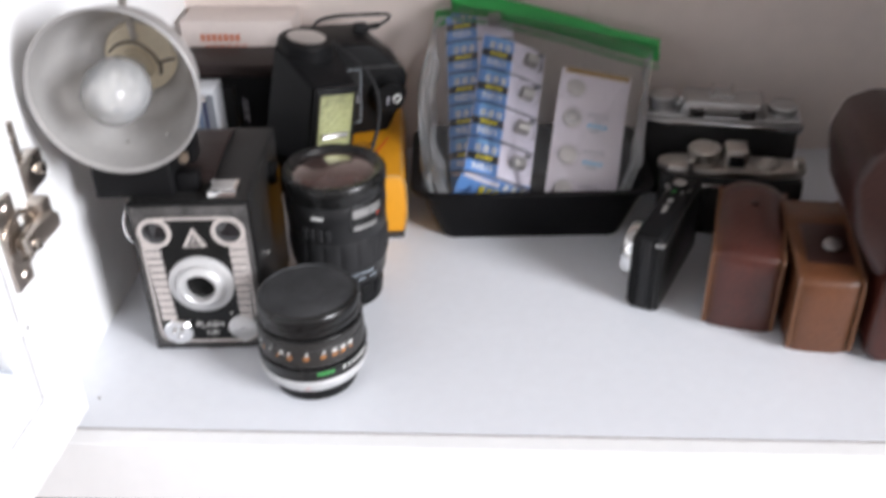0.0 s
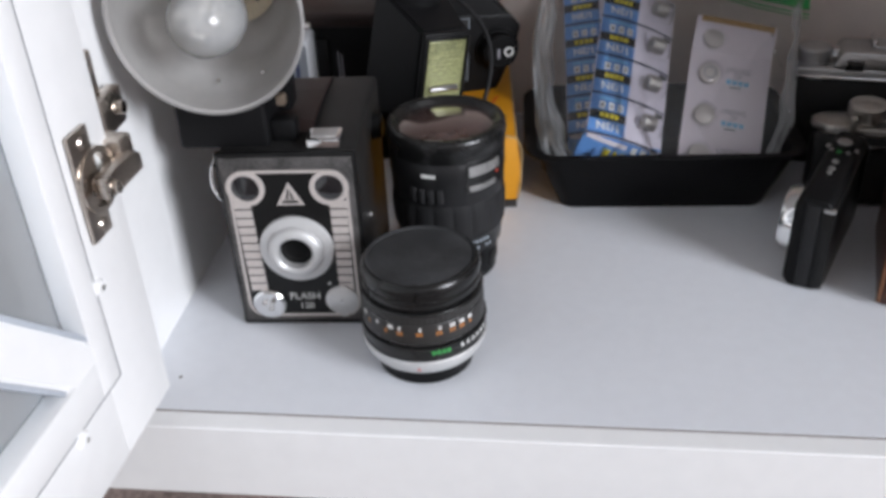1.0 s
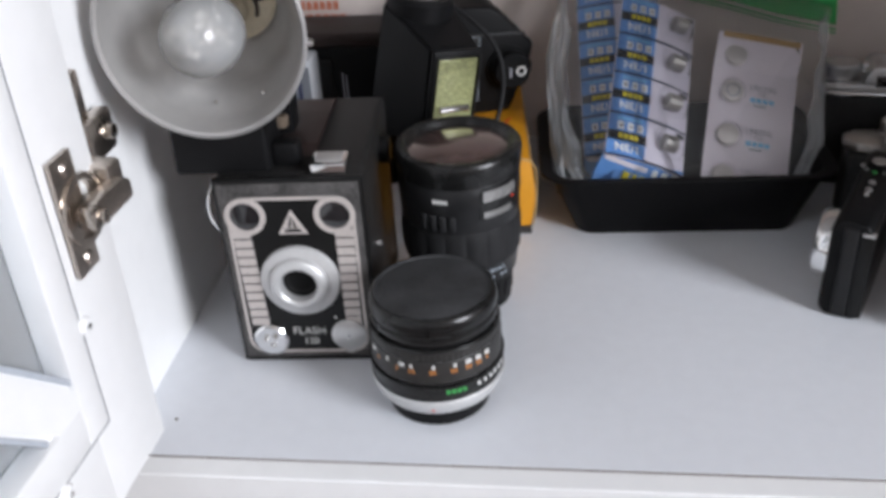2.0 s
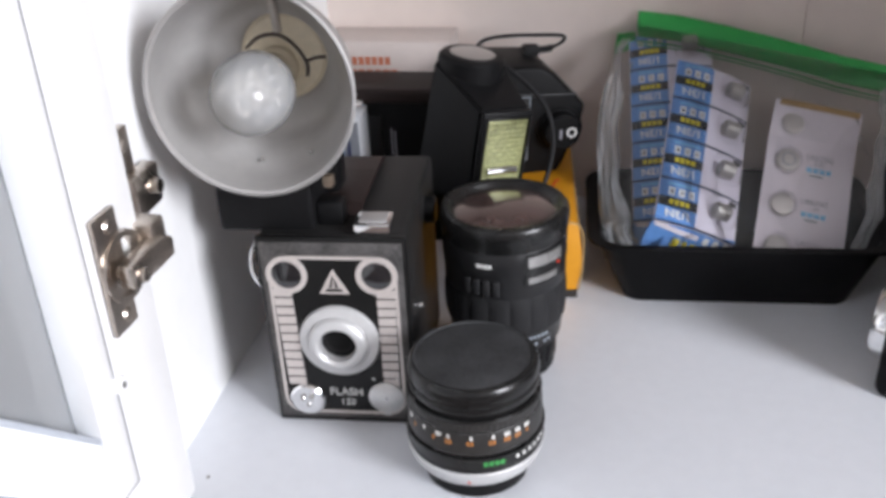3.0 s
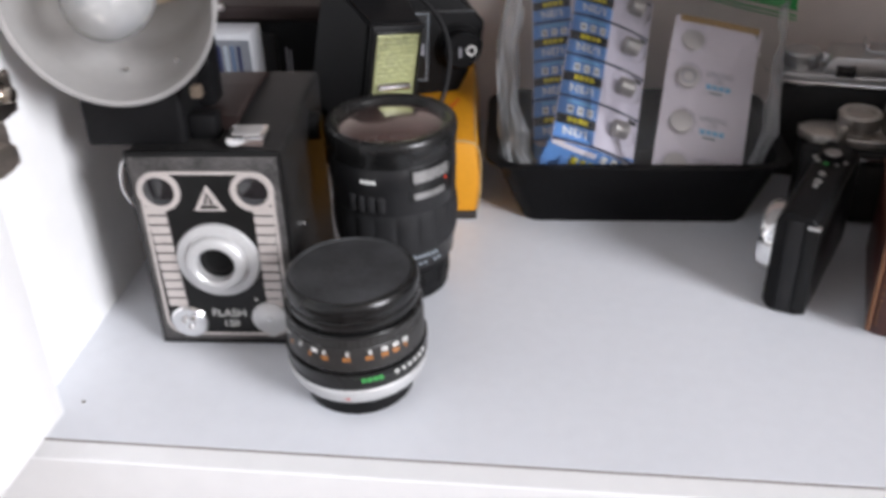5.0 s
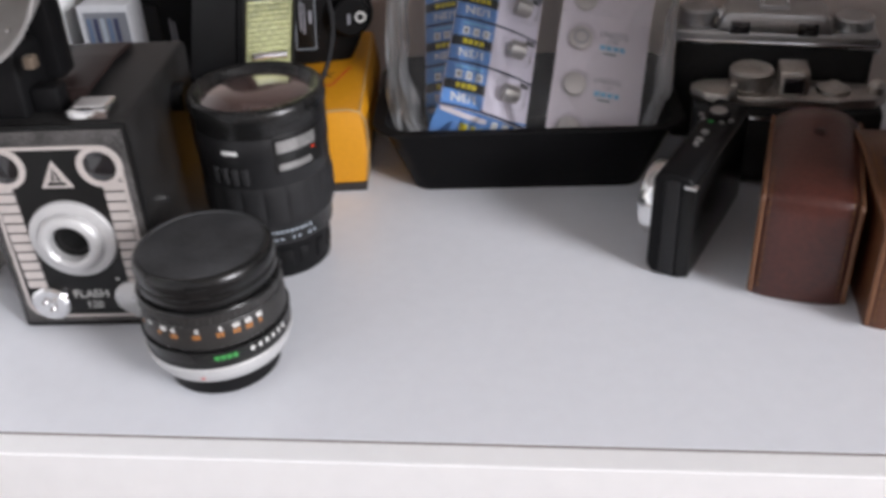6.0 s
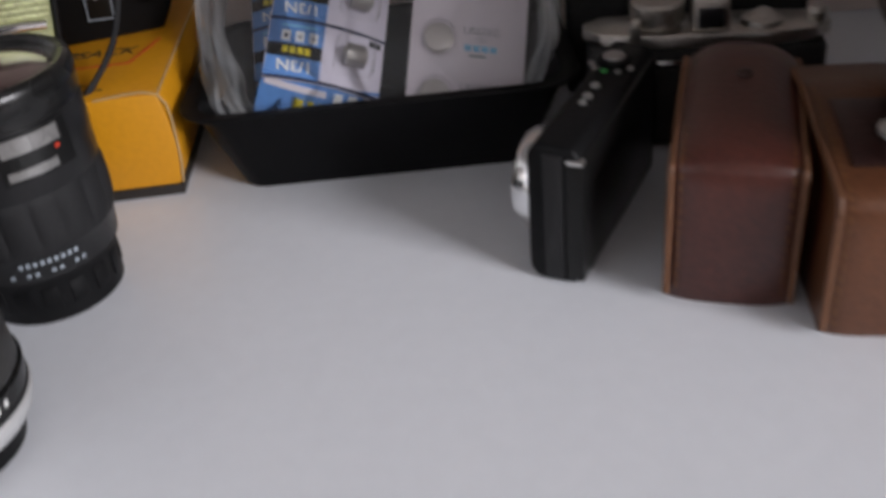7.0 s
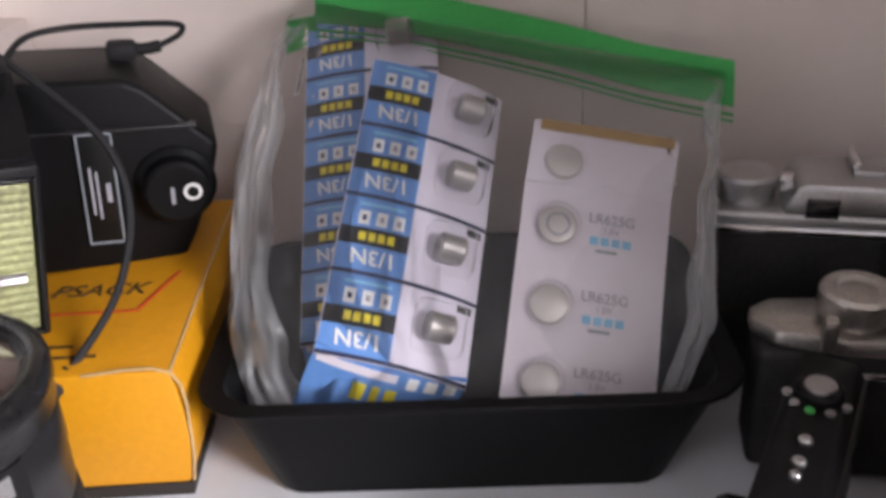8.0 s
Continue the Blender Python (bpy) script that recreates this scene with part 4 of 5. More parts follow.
def lithium_strip(origin, x, y, width, cell, count, label, k=0.004, tail=0.03):
    """A strip of blister cells hanging upside down: blue print on the left, a steel cell on white at the right."""
    s = thing("battery_strip", frame_of(origin, x, y), label, "battery pack", group="battery strips")
    w = width
    length = cell * count
    part("backing", card(0, w, -0.0005, length, -0.0012, 0.0, w, k, 10), LILAC_CARD, s)
    for i in range(count):
        y0, y1 = i * cell + 0.0009, (i + 1) * cell - 0.0005
        part("blue_panel", card(0.0004, w * 0.46, y0, y1, 0.0, 0.0003, w, k), BLUE_CARD, s, smooth=False)
        part("black_band", card(0.0004, w * 0.46, y0 + cell * 0.335, y0 + cell * 0.555, 0.0003, 0.0005, w, k), BLACK_INK, s, smooth=False)
        for j in range(4):
            a = w * (0.13 + 0.062 * j)
            part("yellow_letter", card(a, a + w * 0.046, y0 + cell * 0.39, y0 + cell * 0.50, 0.0005, 0.0007, w, k, 4), YELLOW_INK, s, smooth=False)
        for j in range(3):
            a = w * (0.11 + 0.115 * j)
            mark = part("pictogram", card(a, a + w * 0.072, y0 + cell * 0.60, y0 + cell * 0.78, 0.0003, 0.0005, w, k, 4), WHITE_INK, s, smooth=False)
            part("pictogram_mark", card(a + w * 0.022, a + w * 0.05, y0 + cell * 0.65, y0 + cell * 0.72, 0.0005, 0.0007, w, k, 4), NAVY_INK if j == 0 else GREY_INK, mark, smooth=False)
        part("print_line", card(w * 0.10, w * 0.40, y0 + cell * 0.85, y0 + cell * 0.885, 0.0003, 0.0005, w, k), CYAN_INK, s, smooth=False)
        lettering("word", "1/3N", cell * 0.26, WHITE_INK, pose(w * 0.24, y0 + cell * 0.19, 0.0006, 0, 0, 180), s, 0.0001, shear=-0.12, bow=(w, k), bold=0.00016)
        part("separator", card(0, w, y0 - 0.0013, y0 + 0.0001, 0.0001, 0.0006, w, k, 10), NAVY_INK, s, smooth=False)
        part("tab", card(w * 0.86, w * 0.965, y1 - cell * 0.125, y1 - cell * 0.035, 0.0, 0.0004, w, k), BLACK_INK, s, smooth=False)
        xc, yc = w * 0.73, y0 + cell * 0.50
        blister = part("blister", block(xc - w * 0.17, xc + w * 0.17, yc - cell * 0.31, yc + cell * 0.31, -0.001, 0.0085, 0.003, 2), CLEAR, s, "clear plastic blister")
        blister.visible_shadow = False
        batt = lathe([(0, -0.0052), (0.0046, -0.0052), (0.0055, -0.0044), (0.0055, 0.0044), (0.0046, 0.0052), (0.0030, 0.0052), (0.0030, 0.0058), (0, 0.0058)], pose(xc, yc, 0.0042, 0, 90, 0), 28)
        part("cell", batt, CELL, s, "steel cylinder battery cell")
    if tail:
        # the last cell, folded down into the tray
        fold = Matrix.Rotation(radians(56), 4, "X")
        bm = card(0, w, -tail, -0.0005, -0.0012, 0.0, w, k, 10)
        bmesh.ops.transform(bm, matrix=fold, verts=bm.verts)
        part("folded_end", bm, BLUE_CARD, s, "blue printed end of the strip")
        for a, b, y0, y1, mt in ((0.03, 0.55, -0.0070, -0.0035, PINK_CARD), (0.62, 0.69, -0.0085, -0.0035, WHITE_INK), (0.74, 0.82, -0.0085, -0.0035, WHITE_INK), (0.87, 0.95, -0.0085, -0.0035, WHITE_INK), (0.30, 0.38, -0.018, -0.0105, YELLOW_INK), (0.42, 0.47, -0.018, -0.0105, YELLOW_INK), (0.51, 0.58, -0.018, -0.0105, YELLOW_INK)):
            bm = card(w * a, w * b, y0, y1, 0.0001, 0.0004, w, k, 6)
            bmesh.ops.transform(bm, matrix=fold, verts=bm.verts)
            part("print_mark", bm, mt, s, smooth=False)
    return s


def button_strip():
    w, length = 0.0585, 0.118
    y = Vector((0.0046, 0.023, 0.024)).normalized()
    x = Vector((0.0565, 0.001, -0.0115))
    top = Vector((0.3085, 0.3195, 0.1020))
    s = thing("button_cell_card", frame_of(top - y * length, x, y), "pale pink blister card of round button cells inside the bag", "battery pack")
    part("backing", card(0, w, 0, length - 0.020, -0.001, 0, w, 0.001, 8), PINK_CARD, s)
    fold = pose(0, length - 0.020, 0, 14, 0, 0)
    bm = card(0, w, 0, 0.024, -0.001, 0, w, 0.001, 8)
    bmesh.ops.transform(bm, matrix=fold, verts=bm.verts)
    part("bent_top", bm, PINK_CARD, s, "bent top row of the card")
    bm = card(0.003, w - 0.002, 0.0205, 0.0245, 0.0003, 0.0012, w, 0.001, 8)
    bmesh.ops.transform(bm, matrix=fold, verts=bm.verts)
    part("top_edge", bm, CARD_EDGE, s, "brown top edge")
    for i, down in enumerate((0.0105, 0.0375, 0.0690, 0.0985)):
        yy = length - down
        part("button_cell", lathe([(0.0078, 0), (0.0078, 0.0022), (0.0071, 0.0032), (0.0056, 0.0037), (0, 0.0037)], pose(0.0140, yy, 0.0), 32), BUTTON, s, "round steel button cell")
        if i == 1:
            part("cell_mark", lathe([(0.0038, 0.0041), (0.0038, 0.0036), (0.0048, 0.0036), (0.0048, 0.0041)], pose(0.0140, yy, 0.0), 24, True), GREY_INK, s)
        part("blister", lathe([(0.0098, 0), (0.0092, 0.0040), (0.0082, 0.0046), (0, 0.0048)], pose(0.0140, yy, 0.0), 32), CLEAR, s, "clear plastic blister")
        lettering("word", "LR625G", 0.0056, GREY_INK, pose(0.0355, yy + 0.0055, 0.0004), s, 0.0001, bow=(w, 0.001))
        lettering("word", "1.5V", 0.0036, GREY_INK, pose(0.0355, yy + 0.0010, 0.0004), s, 0.0001, bow=(w, 0.001))
        for j in range(4):
            part("print_bar", card(0.0275 + 0.0043 * j, 0.0308 + 0.0043 * j, yy - 0.0050, yy - 0.0018, 0.0001, 0.0004, w, 0.001, 3), CYAN_INK, s, smooth=False)
        part("print_bar", card(0.0300, 0.0385, yy - 0.0080, yy - 0.0068, 0.0001, 0.0004, w, 0.001, 3), CYAN_GREY, s, smooth=False)
    return s


def zip_bag():
    b = thing("zip_bag", pose(0, 0, 0), "crumpled clear zip bag with a green closure, in the tray", "plastic bag")
    rng = random.Random(11)
    left = [(0.2040, 0.2420, 0.020), (0.1960, 0.2620, 0.050), (0.1920, 0.3080, 0.090), (0.2010, 0.3560, 0.128), (0.2140, 0.3760, 0.143)]
    right = [(0.3560, 0.2420, 0.020), (0.3700, 0.2560, 0.050), (0.3760, 0.2940, 0.080), (0.3820, 0.3280, 0.108), (0.3870, 0.3400, 0.1175)]

    def sheet(push, seed, name, label):
        bm = bmesh.new()
        nu, nv = 84, 56
        rows = []
        for j in range(nv + 1):
            t = j / nv * (len(left) - 1)
            i = min(int(t), len(left) - 2)
            a = Vector(left[i]).lerp(Vector(left[i + 1]), t - i)
            c = Vector(right[i]).lerp(Vector(right[i + 1]), t - i)
            row = []
            for q in range(nu + 1):
                u = q / nu
                p = a.lerp(c, u)
                belly = math.sin(math.pi * u) ** 0.6 * math.sin(math.pi * min(1, 0.15 + 0.85 * j / nv))
                side = 0.22 + 2.0 * abs(2 * u - 1) ** 3
                crease = noise.noise(Vector((p.x * 42 + seed, p.y * 20, p.z * 16))) * 0.0018 + (1 - abs(noise.noise(Vector((p.x * 95 + seed, p.y * 22, p.z * 22))))) ** 4 * 0.0028 * side + noise.noise(Vector((p.x * 150, p.y * 60 + seed, p.z * 60))) * 0.0008 * side
                out = Vector((0, -0.72, 0.69))
                q0 = p + out * (push * (0.35 + 0.65 * belly) + crease) * (1 - 0.85 * max(0.0, (j / nv - 0.86) / 0.14))
                q0.y = min(q0.y, BACK - 0.0015)
                row.append(bm.verts.new(q0))
            rows.append(row)
        for r0, r1 in zip(rows, rows[1:]):
            for q in range(nu):
                bm.faces.new((r0[q], r0[q + 1], r1[q + 1], r1[q]))
        return part(name, bm, FILM, b, label, angle=60)
    sheet(0.0210, 3.1, "front_film", "clear crumpled film")
    sheet(-0.0120, 8.7, "back_film", "clear crumpled film")
    # doubled, gathered film along both sides
    for way, side, seed in ((1, left, 1.7), (-1, right, 6.1)):
        bm = bmesh.new()
        rows = []
        nv, nu = 40, 18
        for j in range(nv + 1):
            t = j / nv * 0.86 * (len(side) - 1)
            i = min(int(t), len(side) - 2)
            a = Vector(side[i]).lerp(Vector(side[i + 1]), t - i)
            wide = (0.032 if way > 0 else 0.016) * (0.75 + 0.5 * noise.noise(Vector((j * 0.16, seed, 0)))) * (1.1 - 0.8 * j / nv)
            row = []
            for q in range(nu + 1):
                u = q / nu
                fold = 0.0013 * math.sin(u * 9 + seed + 2.0 * noise.noise(Vector((j * 0.11, seed, 3)))) + 0.003 * noise.noise(Vector((u * 6, j * 0.22, seed)))
                row.append(bm.verts.new(a + Vector((way * wide * (u - 0.15), -0.004 * math.sin(math.pi * u), 0)) + Vector((0, -0.72, 0.69)) * (fold + 0.003)))
            rows.append(row)
        for r0, r1 in zip(rows, rows[1:]):
            for q in range(nu):
                bm.faces.new((r0[q], r0[q + 1], r1[q + 1], r1[q]))
        part("side_fold", bm, FOLDED_FILM, b, "gathered hazy film at the bag's side", angle=60)
    # the green closure
    pts = [(0.2165, 0.3790, 0.1520), (0.2450, 0.3770, 0.1490), (0.2800, 0.3740, 0.1420), (0.3200, 0.3670, 0.1335), (0.3550, 0.3540, 0.1265), (0.3900, 0.3400, 0.1225)]
    drop = Vector((-0.0006, -0.0082, -0.0165))
    bm = bmesh.new()
    thick = Vector((0, -0.0012, 0.0006))
    cols = []
    for p in pts:
        p = Vector(p)
        cols.append([bm.verts.new(q) for q in (p, p + drop * 0.4 + thick * 0.6, p + drop, p + drop - thick, p - thick)])
    for a, c in zip(cols, cols[1:]):
        for i in range(5):
            bm.faces.new((a[i], c[i], c[(i + 1) % 5], a[(i + 1) % 5]))
    bm.faces.new(cols[0]), bm.faces.new(cols[-1][::-1])
    part("zip_band", bm, GREEN_ZIP, b, "green zip closure")
    part("zip_ridge", tube([Vector(p) + drop * 1.18 for p in pts], 0.0007, 6), GREEN_ZIP, b)
    part("zip_ridge", tube([Vector(p) + drop * 1.32 for p in pts], 0.0005, 6), GREEN_ZIP, b)
    part("zip_end", prism([(0.2000, 0.1200), (0.2160, 0.1250), (0.2150, 0.1370), (0.2020, 0.1350)], 0.3770, 0.3785, "y"), GREEN_ZIP, b)
    return b


tray()
lithium_strip((0.2170, 0.2640, 0.0395), (0.056, 0.0, 0.0040), (-0.006, 0.110, 0.092), 0.058, 0.0298, 5, "strip of blue and white cylinder battery blisters, partly hidden", tail=0.030)
lithium_strip((0.2308, 0.2350, 0.0565), (0.053, 0.008, -0.0225), (0.0160, 0.108, 0.0735), 0.0575, 0.0325, 4, "strip of blue and white cylinder battery blisters leaning in front", tail=0.035)
button_strip()
zip_bag()


# ---- cameras and leather cases ----
def compact_camera():
    a = frame_of((0.3480, 0.1345, 0), (0.905, -0.425, 0), (0.425, 0.905, 0))
    c = thing("compact_camera", a, "black compact camera standing on end with chrome lens ring", "camera")
    w, d, h = 0.0220, 0.100, 0.0610
    part("body", prism([(0.0030, 0.0), (w - 0.003, 0.0), (w, 0.004), (w + 0.0005, h - 0.006), (w - 0.003, h), (0.004, h + 0.001), (0.0, h - 0.004), (-0.0005, 0.005)], 0.0, d, "y", 0.0022, 3), BLACK_PLASTIC, c)
    part("end_cover", block(0.0068, 0.0150, -0.0012, 0.003, 0.0015, h - 0.003, 0.0012), SATIN_BLACK, c, "raised strip on the end")
    part("back_cover", block(0.0158, w + 0.001, -0.0008, d - 0.002, 0.002, h - 0.004, 0.0016), BLACK_ENAMEL, c, "glossy back cover")
    part("corner_trim", block(0.0165, w + 0.0012, -0.0013, 0.003, h - 0.0060, h - 0.0040, 0.0006), SATIN, c)
    part("lens_ring", lathe([(0.0205, 0.0), (0.0205, 0.006), (0.0190, 0.0085), (0.0160, 0.009), (0.0150, 0.007), (0.0, 0.006)], pose(0.0, 0.024, 0.0335, 0, -90, 0), 48), CHROME, c, "polished chrome lens ring")
    part("mode_dial", lathe([(0.0072, 0), (0.0072, 0.0025), (0.0062, 0.0035), (0, 0.0035)], pose(0.0105, 0.0770, h), 32), BLACK_PLASTIC, c)
    for y, r in ((0.036, 0.0016), (0.042, 0.0021), (0.052, 0.0021)):
        part("button", lathe([(r, 0), (r, 0.0012), (r * 0.7, 0.0018), (0, 0.0018)], pose(0.0105, y, h + 0.0006), 16), DIM_CHROME, c)
    for a in (-165, -130, -98, -62, -25):
        x, y = 0.0105 + 0.0092 * math.cos(radians(a)), 0.0770 + 0.0100 * math.sin(radians(a))
        part("mode_key", lathe([(0.0016, 0), (0.0015, 0.0012), (0, 0.0016)], pose(x, y, h), 12), GREEN_INK if a == -98 else DIM_CHROME, c)
    part("dial_cap", lathe([(0.0050, 0.003), (0.0047, 0.0042), (0, 0.0045)], pose(0.0105, 0.0770, h), 20), DIM_CHROME, c)
    return c


def top_plate(points, z0, z1, bevel=0.0015):
    return prism(points, z0, z1, "z", bevel, 2)


def folding_camera():
    m = frame_of((0.3825, 0.2520, 0), (0.112, -0.014, 0.0), (0.014, 0.112, 0))
    c = thing("folding_camera", m, "old folding camera with aged chrome top and black body", "camera")
    w, h = 0.112, 0.0520
    part("body", block(0.002, w - 0.002, -0.013, 0.014, 0.0, h - 0.001, 0.004, 3), LEATHERETTE, c)
    part("top_plate", top_plate([(0.0, -0.002), (0.008, -0.010), (0.030, -0.0145), (w - 0.028, -0.0145), (w - 0.008, -0.010), (w, -0.002), (w, 0.006), (w - 0.008, 0.013), (w - 0.030, 0.0155), (0.030, 0.0155), (0.008, 0.013), (0.0, 0.006)], h - 0.001, h + 0.0055), OLD_CHROME, c, "aged chrome top plate")
    part("advance_knob", lathe([(0.0100, 0), (0.0100, 0.002), (0.0128, 0.003), (0.0130, 0.0110), (0.0118, 0.0125), (0.0085, 0.0125), (0.0070, 0.0110), (0.0030, 0.0110), (0, 0.0130)], pose(0.0345, 0.001, h + 0.0055), 40), OLD_CHROME, c, "knurled advance knob")
    part("finder", block(0.0495, 0.0665, -0.0105, 0.0110, h + 0.005, h + 0.0205, 0.0018), OLD_CHROME, c, "chromed viewfinder hood")
    part("finder_window", block(0.0522, 0.0638, -0.0112, -0.0100, h + 0.0068, h + 0.0165, 0.0004), DARK_GLASS, c, "dark finder window")
    part("shutter_button", lathe([(0.0100, 0), (0.0095, 0.0022), (0.0060, 0.0030), (0.0035, 0.0055), (0, 0.006)], pose(0.082, 0.0, h + 0.0055), 32), OLD_CHROME, c)
    part("strap_lug", lathe([(0.0050, 0), (0.0052, 0.005), (0.0035, 0.0075), (0, 0.008)], pose(0.1055, 0.0, h + 0.0045), 24), OLD_CHROME, c)
    part("lever", block(0.0215, 0.0265, -0.0150, -0.0100, h + 0.0005, h + 0.0130, 0.001), OLD_CHROME, c)
    part("front_bar", block(0.030, 0.050, -0.0165, -0.0120, h - 0.0085, h - 0.0062, 0.0008), CHROME, c)
    part("front_bar", block(0.066, 0.086, -0.0165, -0.0120, h - 0.0085, h - 0.0062, 0.0008), CHROME, c)
    part("release_lever", block(0.052, 0.062, -0.0175, -0.0130, h - 0.0100, h - 0.0065, 0.0012), CHROME, c)
    part("front_door", block(0.026, w - 0.026, -0.0160, -0.012, 0.002, h - 0.0100, 0.002), LEATHERETTE, c)
    return c


def rangefinder_camera():
    m = frame_of((0.3790, 0.3090, 0), (0.985, -0.165, 0.0), (0.165, 0.985, 0))
    c = thing("rangefinder_camera", m, "chrome and black rangefinder camera with twin front windows", "camera")
    w, h = 0.122, 0.0690
    part("body", block(0.001, w - 0.001, -0.010, 0.022, 0.0, h, 0.004, 3), LEATHERETTE, c)
    part("top_plate", block(0.0, w, -0.0115, 0.0235, h - 0.001, h + 0.0075, 0.002, 3), DIM_CHROME, c, "satin chrome top plate")
    part("lower_lip", block(0.0005, w - 0.0005, -0.0128, 0.000, h - 0.0010, h + 0.0020, 0.0010), CHROME, c)
    part("rangefinder_housing", prism([(0.0250, h + 0.007), (0.0300, h + 0.0180), (0.0330, h + 0.0195), (0.0880, h + 0.0195), (0.0910, h + 0.0180), (0.0950, h + 0.007)], -0.0110, 0.020, "y", 0.0015), DIM_CHROME, c, "raised rangefinder housing")
    for x in (0.0335, 0.0740):
        part("window", block(x, x + 0.0120, -0.0120, -0.0095, h + 0.0060, h + 0.0140, 0.0004), DARK_GLASS, c, "dark rangefinder window")
    part("rewind_knob", lathe([(0.0115, 0), (0.0118, 0.0085), (0.0108, 0.0100), (0, 0.0102)], pose(0.0125, 0.006, h + 0.0075), 40), DIM_CHROME, c, "knurled rewind knob")
    part("advance_knob", lathe([(0.0118, 0), (0.0120, 0.0060), (0.0110, 0.0075), (0, 0.0078)], pose(0.1080, 0.006, h + 0.0075), 40), DIM_CHROME, c)
    part("accessory_shoe", block(0.0500, 0.0680, -0.002, 0.016, h + 0.0193, h + 0.0220, 0.0006), DIM_CHROME, c)
    for x in (0.0500, 0.0655):
        part("shoe_rail", block(x, x + 0.0025, -0.002, 0.016, h + 0.0218, h + 0.0255, 0.0005), CHROME, c)
    part("shutter_button", lathe([(0.0040, 0), (0.0040, 0.004), (0.0025, 0.0055), (0, 0.0056)], pose(0.0275, 0.004, h + 0.0120), 20), CHROME, c)
    part("strap_lug", block(w - 0.0005, w + 0.003, -0.004, 0.002, h - 0.006, h + 0.002, 0.0008), CHROME, c)
    return c


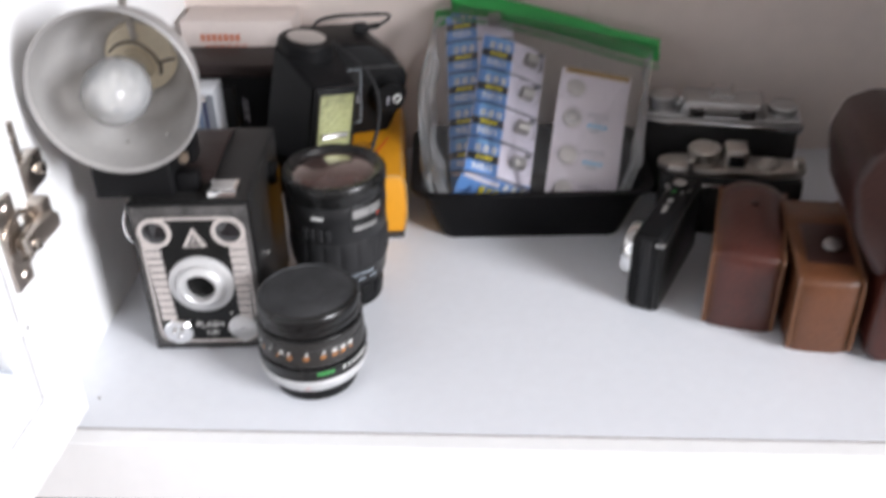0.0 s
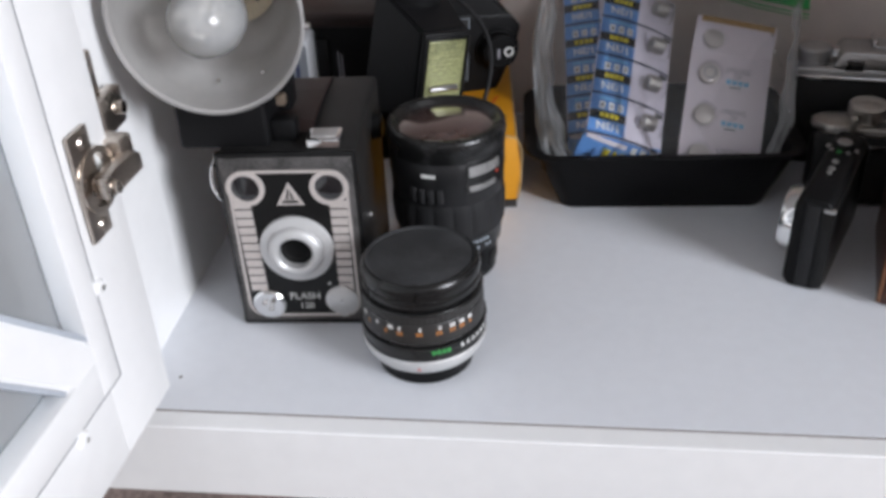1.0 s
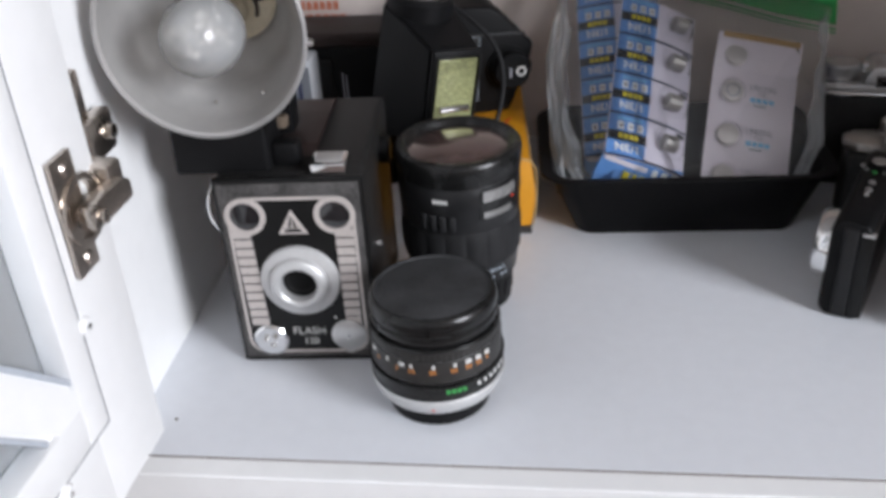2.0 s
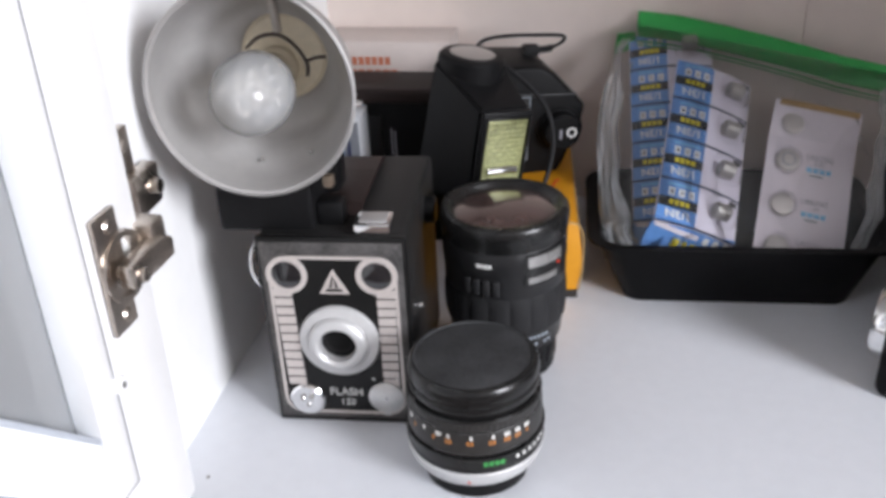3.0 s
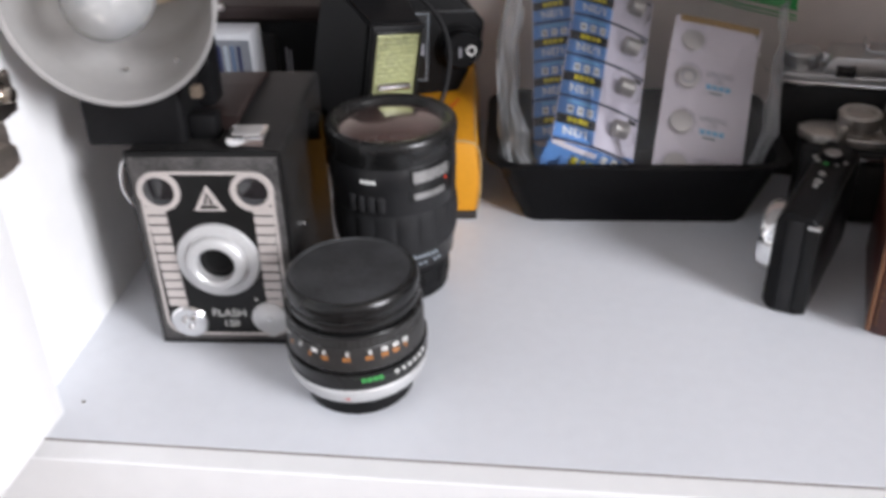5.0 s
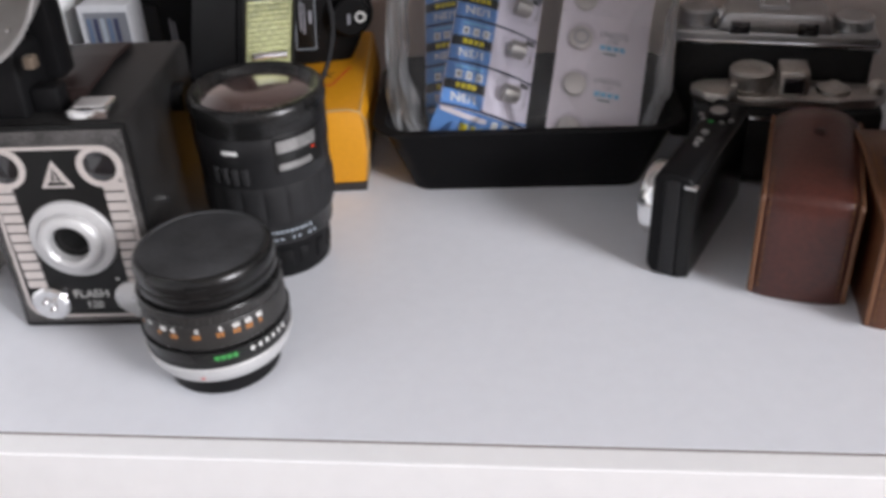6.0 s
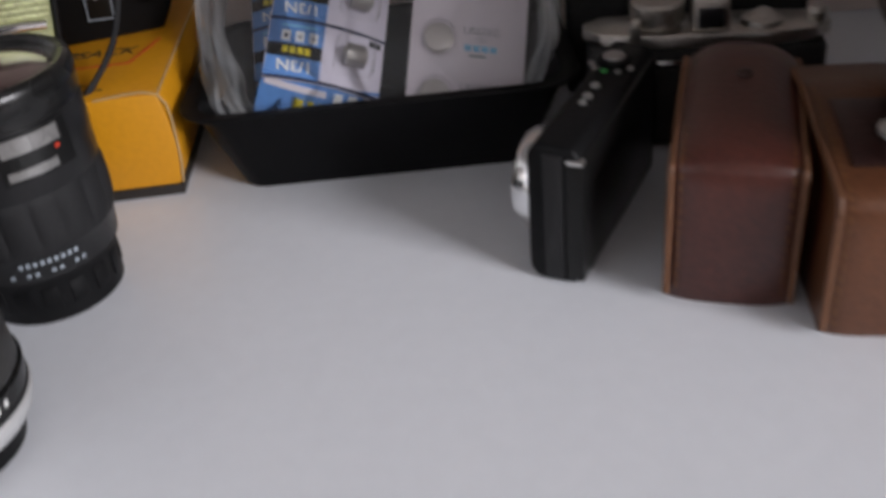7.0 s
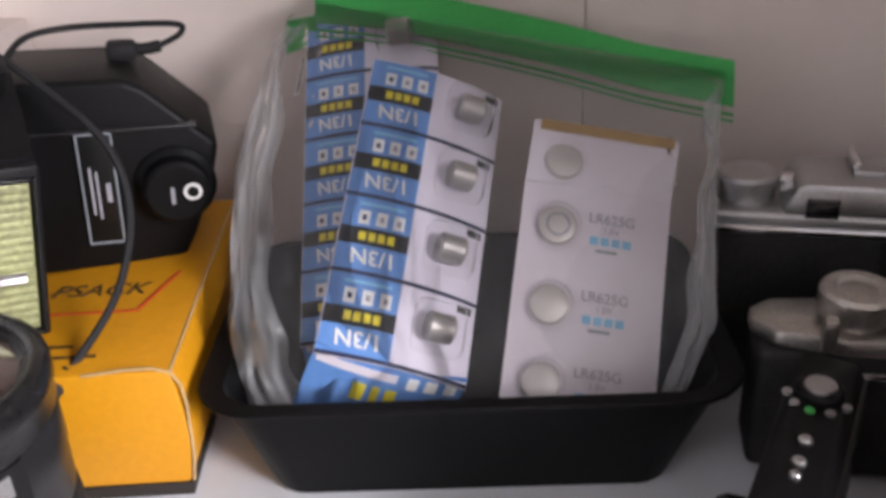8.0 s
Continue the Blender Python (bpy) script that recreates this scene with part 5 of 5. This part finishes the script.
def leather_case(name, label, m, w, d, front_h, top_h, slope, mat, edge, snap=False, arch=0.0):
    """A stitched camera case: an upright front, a lid that slopes up and back, welted side seams."""
    c = thing(name, m, label, "camera case")
    # cross profile from front to back
    prof = [(0.0015, 0.0), (0.0, 0.004), (0.0004, front_h - 0.009), (0.0006, front_h - 0.004), (0.0016, front_h - 0.001), (0.0040, front_h + 0.0012), (slope * 0.2, front_h + (top_h - front_h) * 0.24), (slope * 0.5, front_h + (top_h - front_h) * 0.56), (slope, top_h), (slope + 0.008, top_h + 0.001), (d - 0.006, top_h - 0.002), (d, top_h - 0.010), (d, 0.0)]
    bm = bmesh.new()
    nx = 12
    rows = []
    for i in range(nx + 1):
        u = i / nx
        s = 1 - abs(2 * u - 1) ** 5
        row = []
        for y, z in prof:
            k = min(1, max(0, (z - front_h * 0.96) / (top_h - front_h * 0.96)))
            zz = z - k * arch * (abs(2 * u - 1) ** 2.6)
            yy = y + (0.0022 * (1 - s) if y < d * 0.5 else -0.0022 * (1 - s)) - 0.0012 * math.sin(math.pi * u) * (y < d * 0.4)
            row.append(bm.verts.new((w * u, yy, max(0.0, zz))))
        rows.append(row)
    k = len(prof)
    for a, b in zip(rows, rows[1:]):
        for i in range(k):
            j = (i + 1) % k
            bm.faces.new((a[i], a[j], b[j], b[i]))
    bm.faces.new(rows[0][::-1])
    bm.faces.new(rows[-1])
    part("case_body", bm, mat, c, angle=48)
    for u in (0.0, 1.0):
        pts = [(w * u, y, max(0.001, z - (arch * min(1, max(0, (z - front_h * 0.96) / (top_h - front_h * 0.96)))))) for y, z in prof[1:12]]
        part("welt", tube([(x, y - 0.0004, z) for x, y, z in pts], 0.0013, 8, 5), edge, c, "raw leather welt along the seam")
        inn = 0.0035 if u == 0 else -0.0035
        for i in range(1, len(pts)):
            a, b = Vector(pts[i - 1]), Vector(pts[i])
            n = max(1, int((b - a).length / 0.0045))
            for q in range(n):
                p0, p1 = a.lerp(b, (q + 0.2) / n), a.lerp(b, (q + 0.8) / n)
                if p1.y > slope + 0.01:
                    continue
                lift = Vector((inn, -0.0006, 0.0007 + arch * 0.10))
                part("stitch", tube([p0 + lift, p1 + lift], 0.00022, 5, 1), STITCH, c)
    if not snap:
        part("stud", lathe([(0.0030, 0), (0.0028, 0.0010), (0.0014, 0.0018), (0, 0.0020)], pose(w * 0.52, slope * 0.82, front_h + (top_h - front_h) * 0.86, 12, 0, 0), 20), DARK_BROWN, c, "dark leather-covered stud")
    if snap:
        y, z = slope * 0.55, front_h + (top_h - front_h) * 0.62
        tilt = math.degrees(math.atan2(top_h - front_h, slope))
        flap = part("flap", block(w * 0.18, w * 0.92, slope * 0.30, slope * 0.95, -0.0006, 0.0018, 0.0008), DARK_BROWN, c, "dark worn closing flap")
        flap.matrix_local = Matrix.Translation((0, 0, front_h + (top_h - front_h) * 0.02)) @ Matrix.Rotation(radians(tilt * 0.92), 4, "X")
        part("snap_button", lathe([(0.0062, 0), (0.0060, 0.0018), (0.0040, 0.0030), (0, 0.0034)], pose(w * 0.62, y, z + 0.0022, tilt, 0, 0), 24), SATIN, c, "round metal snap button")
    return c


compact_camera()
folding_camera()
rangefinder_camera()
leather_case("leather_case", "shiny brown leather camera case with stitched welted edges", frame_of((0.3985, 0.1130, 0), (0.041, -0.0105, 0), (0.0105, 0.041, 0)), 0.0450, 0.095, 0.0600, 0.0710, 0.068, BROWN, EDGE_TAN, arch=0.010)
leather_case("leather_case", "tan leather camera case with yellow stitching and metal snap", frame_of((0.4485, 0.0850, 0), (0.037, -0.0035, 0), (0.0035, 0.037, 0)), 0.0395, 0.100, 0.0560, 0.0650, 0.062, TAN, EDGE_TAN, snap=True)


def ever_ready_case():
    m = frame_of((0.4955, 0.0720, 0), (0.110, -0.012, 0), (0.012, 0.110, 0))
    c = thing("ever_ready_case", m, "large dark oxblood leather camera case with rounded front", "camera case")
    part("lower_case", prism([(0.004, 0.0), (0.095, 0.0), (0.1, 0.010), (0.1, 0.066), (0.0, 0.066), (-0.001, 0.010)], 0.0, 0.095, "y", 0.006, 3), BROWN, c, "brown lower half")
    prof = [(-0.004, 0.060), (-0.022, 0.090), (-0.029, 0.125), (-0.022, 0.146), (-0.006, 0.153), (0.096, 0.153), (0.104, 0.140), (0.104, 0.060)]
    part("upper_flap", prism(prof, 0.010, 0.100, "y", 0.006, 3), DARK_BROWN, c, "dark oxblood upper flap")
    part("seam", tube([(-0.001, -0.0005, 0.066), (0.04, -0.001, 0.066), (0.1, -0.0005, 0.066)], 0.0014, 8, 4), DARK_BROWN, c)
    part("strap_loop", tube([(0.010, 0.045, 0.153), (0.016, 0.050, 0.162), (0.045, 0.055, 0.166), (0.075, 0.055, 0.162), (0.085, 0.052, 0.153)], 0.003, 8, 5), DARK_BROWN, c)
    return c


ever_ready_case()
speck = part("floor_speck", lathe([(0, 0.0006), (0.0007, 0.0004), (0.0009, 0)], pose(0.001, 0.027, 0), 10), DARK_INK)
tagged(speck, "tiny dark crumb on the cabinet floor", "crumb")
